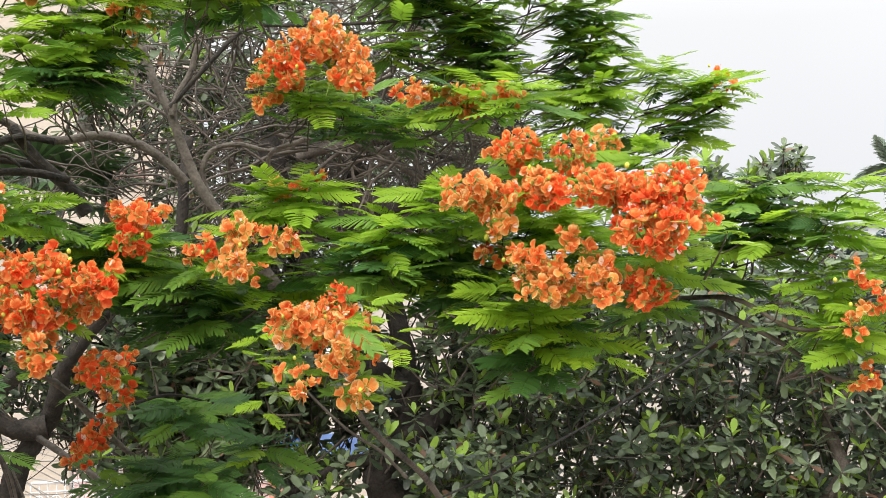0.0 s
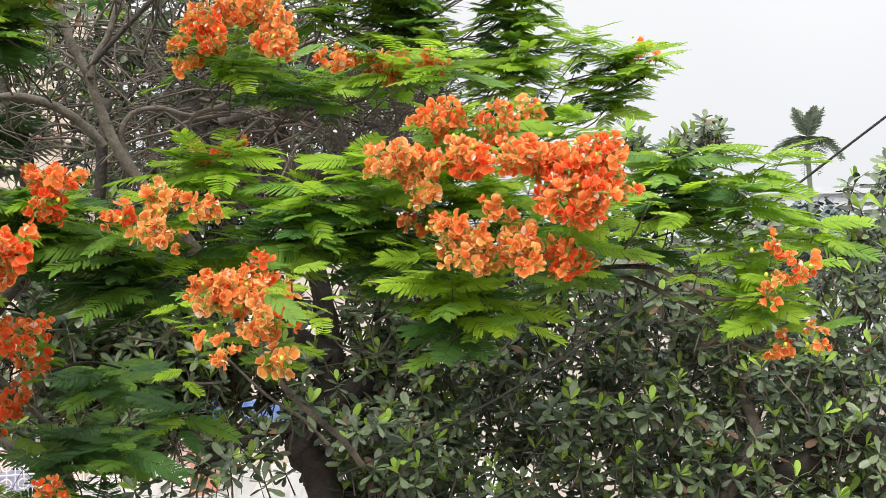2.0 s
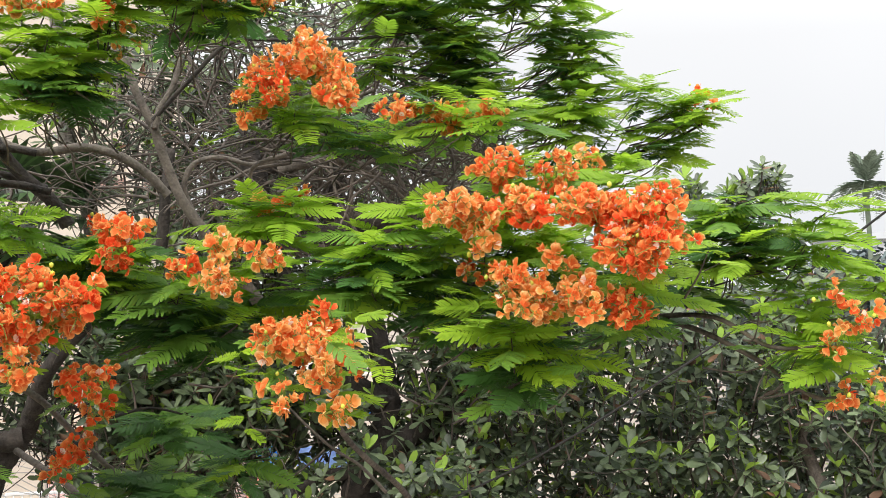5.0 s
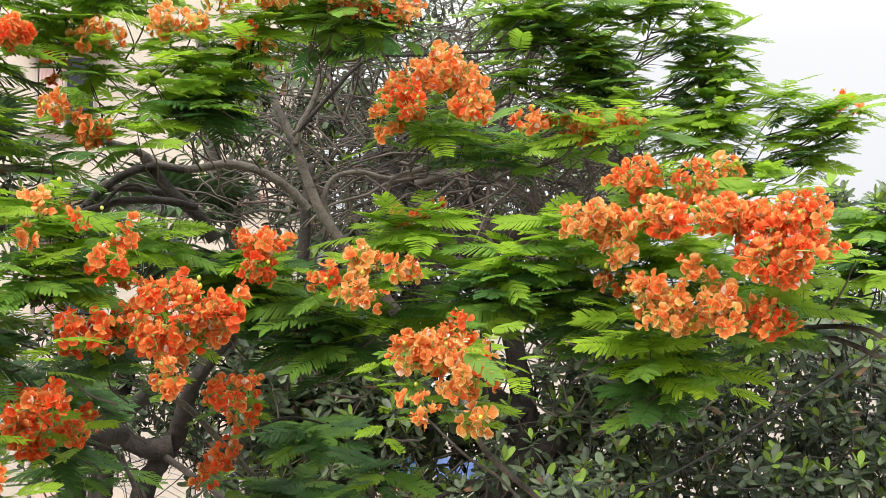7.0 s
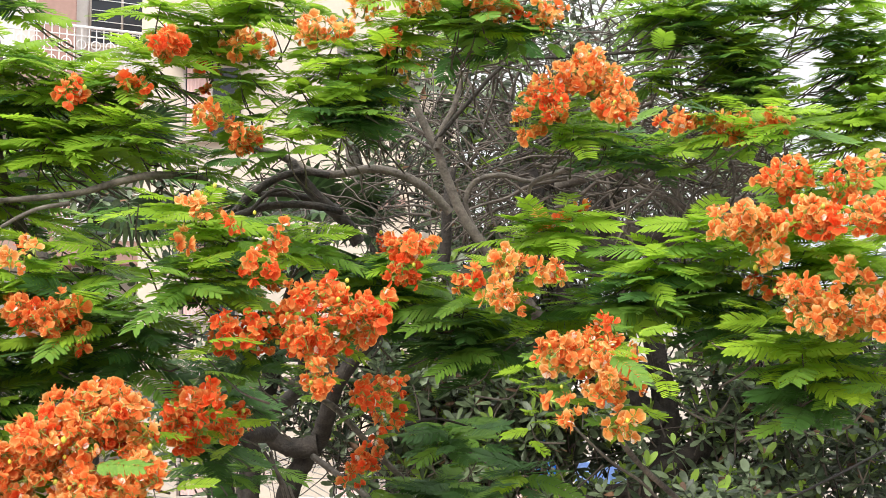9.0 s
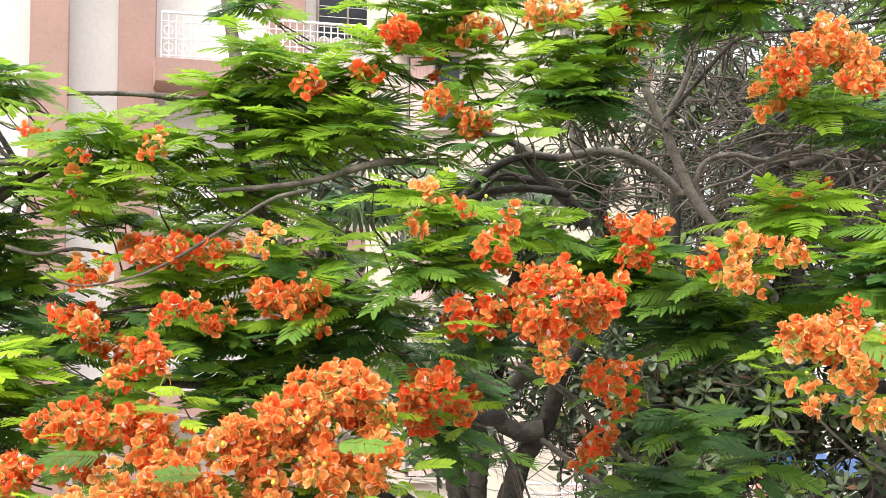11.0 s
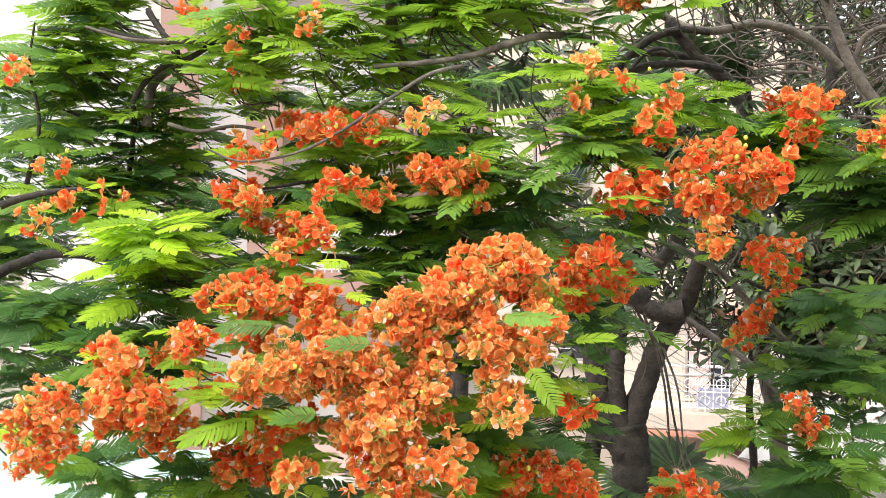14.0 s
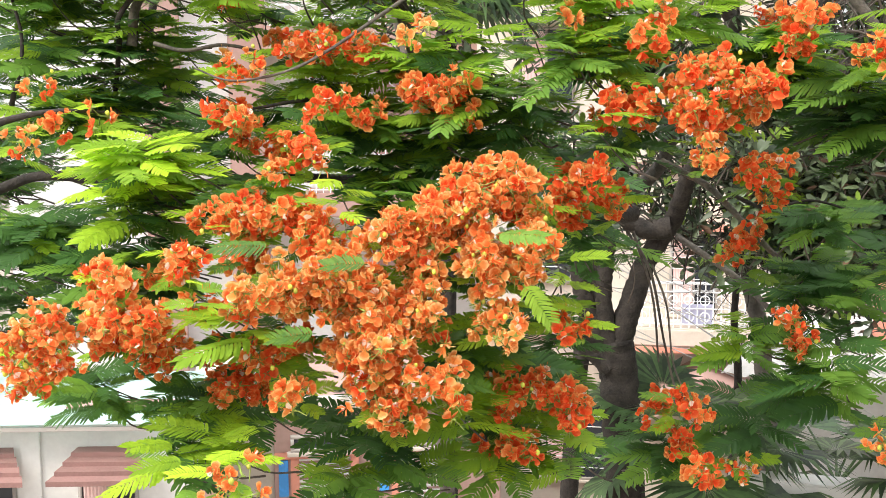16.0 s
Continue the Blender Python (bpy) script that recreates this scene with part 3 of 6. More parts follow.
# ---- fan palm and slender trunks behind the flame tree ----


def fan_palm(base, height, n, spread, seed, label, blades=26, lean=0.0):
    q = random.Random(seed)
    palm = empty("fan_palm", Matrix.Translation(base), label, "palm", "fan palms")
    limb("trunk", [(-lean, -lean * 0.25, 0), (-lean * 0.9, -lean * 0.22, height * 0.55), (-lean * 0.4, -lean * 0.1, height * 0.85), (0, 0, height)], 0.10, 0.08, M["bark_dark"], palm, 8, 0.25)
    for k in range(n):
        a = 2.399 * k + q.uniform(-0.2, 0.2)
        up = 1.1 - 1.7 * k / n
        d = Vector((math.cos(a), math.sin(a), up)).normalized()
        hp = Heap()
        tip = Vector((0, 0, height)) + d * spread * 0.9
        hp.add(*tube([Vector((0, 0, height)), Vector((0, 0, height)).lerp(tip, 0.5) + Vector((0, 0, 0.05)), tip], 0.018, 0.012, 5))
        m = aim(tip, d + Vector((0, 0, -0.25)))
        for b in range(blades):
            w = (b / (blades - 1) - 0.5) * 4.0
            l = spread * (0.95 - 0.12 * abs(w)) * q.uniform(0.9, 1.05)
            c, s = math.cos(w), math.sin(w)
            dx, dy = -s * 0.034, c * 0.034
            v = [(0.02 * c, 0.02 * s, 0), (c * l * 0.55 + dx, s * l * 0.55 + dy, 0.03), (c * l * 0.55 - dx, s * l * 0.55 - dy, 0.03), (c * l, s * l, -0.14 * l)]
            hp.add(v, [(0, 2, 3, 1)], m)
        hp.build("fan_leaf", M["palm_leaf"], palm)


def palm_under(p, **kw):
    p = Vector(p)
    fan_palm((p.x, p.y, 0), p.z, **kw)


palm_under((-3.80, 10.79, 8.68), lean=0.85, n=22, spread=0.75, seed=4, label="dark green fan palm behind the flowering tree")
palm_under((-6.11, 10.80, 9.34), n=22, spread=0.8, seed=8, label="grey green fan palm with stiff narrow blades")
palm_under((-3.15, 10.02, 4.79), n=14, spread=0.8, seed=9, label="dark green fan palm beside the trunk")
palm_under((-2.22, 12.10, 3.99), n=12, spread=0.8, seed=11, label="dark green fan palm in the shade")


def pole_trunk(points, r0, r1, label, material="palm_bark"):
    t = empty("slender_trunk", Matrix.Identity(4), label, "tree")
    limb("trunk", points, r0, r1, M[material], t, 10, 0.12)


A1, A2, A3 = (-3.52, 11.28, 9.87), (-3.42, 11.38, 9.35), (-3.28, 11.48, 8.71)
pole_trunk([(-2.91, 12.21, 0), (-2.93, 12.21, 4.03), (-3.02, 12.19, 5.02), (-3.09, 12.17, 5.63), (-3.26, 12.24, 6.34), A3, A2, A1, (A1[0] - 0.1, A1[1], A1[2] + 1.2)], 0.105, 0.07, "slender ringed grey palm trunk")
A1, A2, A3 = (-5.46, 8.22, 9.50), (-5.33, 8.41, 8.74), (-5.13, 8.54, 7.41)
pole_trunk([(A3[0] + 0.5, A3[1], 0), (A3[0] + 0.2, A3[1], A3[2] * 0.6), A3, A2, A1, (A1[0] - 0.3, A1[1], A1[2] + 1.5)], 0.075, 0.05, "slender leaning grey trunk", "bark")
pole_trunk([(-3.46, 12.70, 0), (-3.46, 12.70, 4.07), (-3.42, 12.71, 4.86), (-3.48, 12.70, 5.51), (-3.47, 12.70, 5.89), (-3.46, 12.70, 6.91), (-3.43, 12.71, 8.03)], 0.055, 0.03, "thin dark stem beside a slender trunk", "bark_dark")

# ---- dark broad-leaved tree ----
dark_tree = empty("broadleaf_tree", Matrix.Identity(4), "dark broad-leaved tree with leathery leaves in rosettes", "tree")
D0 = (-0.36, 10.29, 5.88)
limb("trunk", [(D0[0] + 0.1, D0[1], 0), (D0[0] + 0.15, D0[1], D0[2] * 0.6)] + [(-0.36, 10.29, 5.88), (-0.57, 10.35, 6.27), (-0.52, 10.41, 6.61), (-0.32, 10.56, 6.95), (-0.38, 10.79, 7.45), (-0.54, 11.00, 8.19)], 0.19, 0.09, M["bark_dark"], dark_tree, 12, 0.25)
limb("limb", [(-0.54, 10.40, 6.56), (-0.11, 10.44, 6.81), (0.30, 10.57, 7.15), (0.83, 10.77, 7.55), (1.60, 10.90, 8.13)], 0.13, 0.05, M["bark_dark"], dark_tree)
limb("limb", [(-0.47, 10.40, 6.47), (-0.84, 10.27, 6.48), (-1.13, 10.04, 6.36), (-1.43, 9.80, 6.22)], 0.07, 0.022, M["bark_dark"], dark_tree)
limb("limb", [(-0.32, 10.57, 7.05), (-0.84, 10.77, 7.46), (-1.27, 10.94, 8.19), (-1.50, 11.08, 8.84)], 0.12, 0.05, M["bark_dark"], dark_tree)
limb("limb", [(2.37, 10.19, 5.29), (3.01, 10.12, 5.70), (3.41, 9.95, 5.98), (3.88, 9.72, 6.29), (4.31, 9.47, 6.54)], 0.14, 0.07, M["bark_dark"], dark_tree)
limb("limb", [(3.08, 10.01, 5.78), (3.21, 9.93, 6.09), (3.37, 9.83, 6.42), (3.32, 9.88, 6.66), (3.23, 9.83, 6.89), (3.40, 9.69, 7.16)], 0.08, 0.035, M["bark"], dark_tree)
limb("limb", [(-0.44, 10.38, 5.89), (0.78, 10.58, 5.48), (2.37, 10.19, 5.29)], 0.2, 0.14, M["bark_dark"], dark_tree)


def obovate(q, size):
    """A leathery leaf, broad towards its tip, folded along the midrib; x along it."""
    w = size * q.uniform(0.17, 0.22)
    arch = q.uniform(-0.25, 0.1)
    v, f = [], []
    for x, s in ((0, 0.08), (0.3, 0.55), (0.62, 1.0), (0.88, 0.78)):
        z = arch * size * x * x
        v += [(x * size, -w * s, z + 0.10 * w * s), (x * size, 0, z - 0.10 * w), (x * size, w * s, z + 0.10 * w * s)]
    v.append((size, 0, arch * size))
    for i in range(3):
        k = 3 * i
        f += [(k, k + 1, k + 4, k + 3), (k + 1, k + 2, k + 5, k + 4)]
    f += [(9, 10, 12), (10, 11, 12)]
    return v, f


def rosette_mesh(seed):
    q = random.Random(seed)
    hp = Heap()
    n = q.randint(8, 12)
    for k in range(n):
        a = 2.399 * k + q.uniform(-0.3, 0.3)
        up = 0.75 - 1.35 * k / n + q.uniform(-0.2, 0.2)
        v, f = obovate(q, q.uniform(0.105, 0.165))
        young = k < 3 and seed % 2 == 0
        slot = 1 if young else (2 if q.random() < 0.04 else 0)
        if young:
            up += 0.9
        hp.add(v, f, aim(Vector((0, 0, -0.008 * k)), (math.cos(a), math.sin(a), up)), slot)
    v, f = tube([Vector((0, 0, -0.3)), Vector((0.02, 0, -0.15)), Vector((0, 0, 0))], 0.009, 0.006, 4)
    hp.add(v, f, None, 3)
    return hp


LEATHER = [M["big_leaf"], M["big_leaf_new"], M["big_leaf_old"], M["twig"]]
ROSETTES = [rosette_mesh(s) for s in range(12)]
ROSETTE_POSES = []


def rosette_bank(c, hx, hd, hz, n):
    """Leaf rosettes scattered through a bank about c, wide across the line of sight."""
    c = Vector(c)
    ahead = Vector((c.x, c.y, 0)).normalized()
    side = Vector((ahead.y, -ahead.x, 0))
    for _ in range(n):
        s, d, z = rnd.uniform(-1, 1), rnd.uniform(-1, 1), rnd.uniform(-1, 1)
        p = c + side * s * hx + ahead * d * hd + Vector((0, 0, z * hz))
        p += Vector((0, 0, 0.25 * noise.noise(p * 1.3)))
        up = Vector((rnd.uniform(-0.6, 0.6), rnd.uniform(-0.6, 0.6), 1)) - ahead * 0.55
        m = aim(p, up.orthogonal(), up, rnd.uniform(0.8, 1.25)) @ pose(0, 0, 0, 0, 0, rnd.uniform(0, 360))
        ROSETTE_POSES.append((p, m, rnd.randrange(12)))


rosette_bank((2.39, 10.28, 6.97), 2.49, 0.60, 1.22, 1100)
rosette_bank((2.73, 11.74, 6.82), 2.84, 0.90, 1.39, 900)
rosette_bank((2.49, 10.82, 8.33), 1.17, 0.50, 0.38, 60)
rosette_bank((2.46, 10.59, 8.90), 0.05, 0.10, 0.27, 5)
rosette_bank((2.91, 10.58, 8.88), 0.11, 0.20, 0.27, 11)
rosette_bank((3.16, 10.51, 8.92), 0.08, 0.20, 0.32, 13)
rosette_bank((2.35, 10.14, 9.04), 0.08, 0.15, 0.13, 5)
rosette_bank((2.76, 10.04, 9.01), 0.12, 0.15, 0.10, 6)
rosette_bank((3.00, 9.97, 9.09), 0.09, 0.15, 0.16, 6)
rosette_bank((2.65, 10.07, 8.90), 0.25, 0.15, 0.08, 5)
rosette_bank((4.48, 9.72, 8.38), 0.37, 0.50, 0.39, 45)
rosette_bank((-0.11, 10.84, 6.85), 0.72, 1.10, 0.91, 140)
rosette_bank((-1.87, 10.67, 6.78), 0.35, 1.10, 0.80, 50)
rosette_bank((-1.19, 10.83, 7.60), 0.43, 1.10, 0.27, 30)
rosette_bank((-2.13, 11.24, 6.83), 0.48, 1.00, 0.96, 60)
rosette_bank((-3.09, 11.32, 7.43), 0.60, 0.75, 0.46, 30)
rosette_bank((-2.10, 11.62, 9.00), 0.76, 1.10, 1.22, 420)
rosette_bank((-0.34, 11.78, 9.10), 1.28, 1.10, 1.10, 620)
rosette_bank((2.59, 9.99, 5.54), 2.72, 0.60, 0.52, 120)

# Added bank that stands for the shade between the upper fan palms.
rosette_bank((-5.06, 10.47, 8.98), 1.43, 0.90, 0.54, 70)
rosette_bank((-2.62, 11.74, 7.52), 1.30, 1.10, 1.18, 190)
rosette_bank((-2.25, 11.22, 6.58), 0.99, 1.20, 0.34, 60)
rosette_bank((-4.46, 11.12, 7.29), 1.00, 1.00, 0.59, 150)
rosette_bank((-2.14, 11.12, 6.87), 0.87, 1.05, 0.50, 60)
rosette_bank((-2.59, 11.15, 7.79), 0.73, 1.10, 0.67, 150)
rosette_bank((-1.39, 11.11, 10.53), 1.24, 1.00, 0.73, 230)
rosette_bank((-4.26, 12.21, 7.22), 1.07, 0.85, 0.68, 40)
rosette_bank((-5.49, 11.21, 6.94), 0.75, 0.70, 0.75, 30)

rosette_bank((-1.00, 11.10, 6.97), 0.41, 0.50, 0.30, 80)
rosette_bank((-3.06, 11.14, 10.06), 0.62, 0.70, 0.74, 120)
rosette_bank((-2.09, 11.56, 7.22), 0.52, 0.70, 0.52, 70)
rosette_bank((-2.36, 11.97, 7.16), 0.66, 0.60, 0.54, 80)
rosette_bank((-2.35, 10.24, 7.37), 0.55, 0.6, 0.33, 110)
rosette_bank((-1.61, 10.49, 7.30), 0.40, 0.6, 0.45, 90)
rosette_bank((-2.27, 10.57, 6.69), 0.60, 0.6, 0.25, 60)
rosette_bank((-1.16, 10.14, 6.34), 0.30, 0.6, 0.12, 30)
rosette_bank((0.15, 9.91, 6.37), 0.35, 0.6, 0.30, 60)

# ---- tangle of bare grey twigs in the shade of the crown ----
tangle = empty("bare_vine", Matrix.Identity(4), "tangle of bare grey creeper twigs in the crown's shade", "vine")


def wander(p, d, length, q, wobble=0.35, sink=-0.15):
    line = [Vector(p)]
    d = Vector(d).normalized()
    for _ in range(7):
        d = (d + Vector((q.uniform(-1, 1), q.uniform(-1, 1), q.uniform(-1, 1) + sink)) * wobble).normalized()
        line.append(line[-1] + d * length / 7)
    return line


def twig_bank(name, c, hx, hd, hz, n, thick, parent, material, seed, length=1.1, sink=-0.15):
    q = random.Random(seed)
    hp = Heap()
    c = Vector(c)
    for _ in range(n):
        p = c + Vector((q.uniform(-hx, hx), q.uniform(-hd, hd), q.uniform(-hz, hz)))
        r = thick * q.uniform(0.35, 1.0) ** 2
        d = (q.uniform(-1, 1), q.uniform(-0.5, 0.5), q.uniform(-0.6, 0.5))
        hp.add(*tube(spline(wander(p, d, length * q.uniform(0.6, 1.3), q, sink=sink), 2), r, r * 0.4, 4))
    hp.build(name, M[material], parent, kind="stuff")


twig_bank("twig_mass", (-0.60, 9.44, 9.22), 1.0, 0.9, 0.5, 360, 0.018, tangle, "twig", 5)
twig_bank("twig_mass", (-1.69, 9.54, 9.11), 0.8, 0.8, 0.9, 200, 0.014, tangle, "twig", 6)
twig_bank("twig_mass", (0.11, 9.03, 9.37), 0.35, 0.8, 0.45, 80, 0.012, tangle, "twig", 16, length=0.7)
twig_bank("twig_mass", (-0.72, 10.47, 7.01), 1.4, 0.6, 0.5, 40, 0.012, tangle, "twig", 7)
twig_bank("twig_mass", (2.25, 10.12, 7.11), 2.6, 0.5, 0.9, 40, 0.012, tangle, "twig", 8)
limb("vine_stem", [(-0.83, 9.40, 8.43), (-0.64, 9.39, 8.71), (-0.29, 9.41, 8.61), (-0.02, 9.31, 8.74)], 0.06, 0.03, M["twig"], tangle)
limb("vine_stem", [(-0.74, 9.40, 8.39), (-0.76, 9.37, 8.84), (-0.69, 9.36, 9.07), (-0.83, 9.41, 9.36)], 0.07, 0.03, M["bark_dark"], tangle)
limb("vine_stem", [(-1.42, 9.32, 8.62), (-1.37, 9.30, 8.99), (-1.10, 9.41, 9.13), (-0.55, 9.45, 9.22), (0.08, 9.58, 9.08)], 0.05, 0.02, M["bark_dark"], tangle)

limb("vine_stem", [(-0.83, 9.09, 8.54), (-0.65, 9.10, 8.57), (-0.45, 9.11, 8.62), (-0.28, 9.11, 8.67), (-0.06, 9.20, 8.86)], 0.085, 0.05, M["bark_dark"], tangle)
limb("vine_stem", [(-1.40, 9.16, 9.20), (-1.32, 9.10, 8.99), (-1.28, 9.12, 8.83), (-1.27, 9.24, 8.66)], 0.1, 0.06, M["bark_dark"], tangle)
limb("vine_stem", [(-1.14, 9.11, 9.05), (-0.80, 9.04, 9.13), (-0.49, 9.06, 9.08), (-0.28, 9.09, 8.94), (0.02, 9.10, 8.81)], 0.045, 0.02, M["bark"], tangle)
limb("vine_stem", [(-0.62, 9.12, 9.36), (-0.40, 9.05, 9.21), (-0.19, 9.08, 8.99), (-0.13, 9.11, 8.72)], 0.035, 0.015, M["bark"], tangle)
limb("vine_stem", [(-0.54, 9.01, 8.50), (-0.57, 8.99, 8.81), (-0.55, 8.96, 9.07), (-0.59, 8.92, 9.37)], 0.018, 0.012, M["bark"], tangle)

twig_bank("twig_mass", (-1.35, 9.24, 10.16), 1.3, 0.8, 0.7, 190, 0.014, tangle, "twig", 31)
twig_bank("twig_mass", (-2.62, 10.93, 7.17), 1.0, 0.7, 0.6, 170, 0.012, tangle, "bark_dark", 21)
twig_bank("twig_mass", (-4.04, 10.99, 7.12), 0.7, 0.6, 0.4, 50, 0.012, tangle, "bark_dark", 22, length=0.8)
twig_bank("twig_mass", (-3.04, 8.79, 9.06), 0.7, 0.6, 0.4, 70, 0.012, tangle, "twig", 23, length=0.8)

# ---- flowering flame tree ----
flame_tree = empty("flame_tree", Matrix.Identity(4), "spreading flame tree with orange flowers and feathery leaves", "tree")
limb("trunk", [(-3.71, 9.91, 0), (-3.74, 9.91, 2.2), (-3.75, 9.91, 3.80), (-3.78, 9.90, 4.45), (-3.82, 9.89, 5.10), (-3.85, 9.88, 5.47), (-3.89, 9.86, 5.79)], 0.19, 0.17, M["bark_dark"], flame_tree, 26, 0.16, 9, label="dark furrowed trunk")
limb("limb", [(-3.88, 9.87, 5.52), (-3.83, 9.89, 5.84), (-3.74, 9.92, 6.16), (-3.65, 9.95, 6.48), (-3.53, 9.99, 6.71), (-3.40, 10.03, 6.92), (-3.27, 9.85, 7.17), (-3.13, 9.69, 7.43), (-2.79, 9.57, 7.82), (-2.32, 9.27, 8.18)], 0.125, 0.05, M["bark_dark"], flame_tree, 22, 0.16, 9)
limb("limb", [(-3.90, 9.86, 5.47), (-4.00, 9.82, 5.73), (-4.10, 9.79, 6.00), (-4.17, 9.76, 6.26), (-4.21, 9.75, 6.52), (-4.23, 9.74, 6.83), (-3.99, 9.51, 7.09), (-3.57, 9.13, 7.21), (-3.17, 8.63, 7.39), (-2.83, 7.90, 7.60), (-2.43, 6.76, 7.86), (-2.08, 5.83, 8.02)], 0.115, 0.03, M["bark_dark"], flame_tree, 20, 0.18, 9)
limb("limb", [(-3.90, 9.81, 5.69), (-3.95, 9.79, 5.96), (-3.97, 9.78, 6.27), (-3.95, 9.79, 6.53), (-3.94, 9.79, 6.74), (-3.99, 9.77, 6.89), (-4.12, 9.73, 6.99)], 0.085, 0.06, M["bark_dark"], flame_tree, 14, 0.2, 9)
limb("limb", [(-3.39, 9.92, 6.86), (-3.56, 9.87, 6.83), (-3.72, 9.82, 6.88), (-3.84, 9.77, 7.00), (-3.99, 9.72, 7.08), (-4.00, 9.18, 7.19), (-3.85, 8.38, 7.34), (-3.64, 7.39, 7.49)], 0.1, 0.03, M["bark_dark"], flame_tree, 14, 0.2)
limb("limb", [(-3.89, 9.76, 5.55), (-4.02, 9.71, 5.67), (-4.15, 9.66, 5.78), (-4.26, 9.62, 5.90), (-4.19, 9.11, 6.20), (-4.03, 8.31, 6.48)], 0.09, 0.03, M["bark_dark"], flame_tree, 12, 0.16)
limb("limb", [(-3.30, 7.85, 6.18), (-3.38, 7.73, 6.24), (-3.44, 7.41, 6.41), (-3.35, 6.63, 6.74), (-3.15, 5.55, 7.07)], 0.07, 0.03, M["bark_dark"], flame_tree)
limb("limb", [(-3.03, 7.79, 7.17), (-3.26, 7.06, 7.22), (-3.46, 6.44, 7.34), (-3.88, 5.89, 7.47), (-4.34, 5.48, 7.53), (-4.76, 5.02, 7.51)], 0.06, 0.02, M["bark_dark"], flame_tree)
limb("limb", [(-6.20, 4.68, 7.34), (-6.08, 4.84, 7.45), (-5.81, 4.99, 7.53), (-5.31, 5.20, 7.47), (-4.76, 5.54, 7.48)], 0.04, 0.02, M["bark_dark"], flame_tree)
limb("branch", [(-2.61, 7.49, 7.06), (-2.09, 6.98, 6.89), (-1.80, 6.61, 6.77), (-1.53, 6.22, 6.64)], 0.022, 0.014, M["twig"], flame_tree)
limb("branch", [(-3.03, 7.67, 7.06), (-2.83, 7.59, 6.80), (-2.68, 7.45, 6.35), (-2.58, 7.41, 6.02), (-2.48, 7.36, 5.77)], 0.012, 0.006, M["twig"], flame_tree, 6)
limb("branch", [(-2.99, 7.68, 7.06), (-2.81, 7.58, 6.64), (-2.70, 7.41, 6.20)], 0.012, 0.006, M["twig"], flame_tree, 6)
# upper limbs
# stout crooked limbs of the upper crown
limb("limb", [(-1.36, 7.59, 8.29), (-1.42, 7.58, 8.44), (-1.59, 7.55, 8.69), (-1.71, 7.53, 8.98), (-1.77, 7.51, 9.16), (-1.87, 7.49, 9.36), (-1.95, 7.47, 9.60)], 0.038, 0.026, M["bark"], flame_tree, 14, 0.1)
limb("limb", [(-1.75, 7.47, 9.14), (-1.72, 7.47, 9.26), (-1.64, 7.49, 9.42), (-1.59, 7.50, 9.61)], 0.024, 0.017, M["bark"], flame_tree)
limb("limb", [(-1.45, 7.63, 8.46), (-1.57, 7.61, 8.71), (-1.57, 7.60, 8.84), (-1.50, 7.62, 8.94), (-1.34, 7.64, 8.97), (-1.16, 7.67, 8.93), (-0.98, 7.69, 8.96)], 0.022, 0.014, M["bark"], flame_tree)
limb("limb", [(-1.63, 7.34, 8.69), (-1.75, 7.31, 8.82), (-1.92, 7.27, 8.93), (-2.13, 7.22, 8.98), (-2.37, 7.15, 8.94), (-2.54, 7.10, 8.97), (-2.69, 7.04, 9.05), (-2.75, 6.70, 9.06)], 0.03, 0.024, M["bark"], flame_tree, 12, 0.14)
limb("limb", [(-2.20, 7.15, 8.48), (-2.29, 7.12, 8.63), (-2.42, 7.08, 8.75), (-2.55, 7.04, 8.89), (-2.62, 7.02, 9.01)], 0.045, 0.035, M["bark_dark"], flame_tree, 12, 0.16)
limb("limb", [(-2.92, 6.85, 8.68), (-2.84, 6.88, 8.78), (-2.70, 6.93, 8.89), (-2.54, 6.99, 8.94), (-2.37, 7.05, 8.92)], 0.03, 0.022, M["bark_dark"], flame_tree)
limb("limb", [(-2.93, 6.79, 8.63), (-2.72, 6.87, 8.71), (-2.47, 6.96, 8.72), (-2.27, 7.03, 8.68)], 0.026, 0.024, M["bark_dark"], flame_tree)
limb("branch", [(-2.80, 6.79, 8.68), (-2.70, 6.83, 8.79), (-2.60, 6.86, 8.81), (-2.52, 6.89, 8.75)], 0.014, 0.01, M["bark_dark"], flame_tree)
limb("branch", [(-3.47, 4.87, 8.56), (-3.34, 4.95, 8.57), (-3.19, 5.04, 8.59), (-3.04, 5.13, 8.62), (-2.88, 5.22, 8.68), (-2.71, 5.30, 8.72), (-2.70, 5.86, 8.77)], 0.012, 0.022, M["bark"], flame_tree)
limb("branch", [(-4.98, 4.49, 8.79), (-4.84, 4.63, 8.75), (-4.69, 4.78, 8.74), (-4.51, 4.94, 8.76)], 0.016, 0.02, M["bark_dark"], flame_tree)
limb("branch", [(-4.73, 4.88, 8.65), (-4.80, 4.81, 8.58), (-4.86, 4.76, 8.49), (-4.88, 4.74, 8.28)], 0.02, 0.03, M["bark"], flame_tree)
limb("branch", [(-4.47, 4.98, 9.14), (-4.33, 5.10, 9.15), (-4.18, 5.21, 9.15), (-4.01, 5.34, 9.13)], 0.012, 0.016, M["bark"], flame_tree)
limb("limb", [(-1.17, 8.16, 8.02), (-1.30, 7.98, 8.22)], 0.05, 0.045, M["bark"], flame_tree, 12, 0.12)
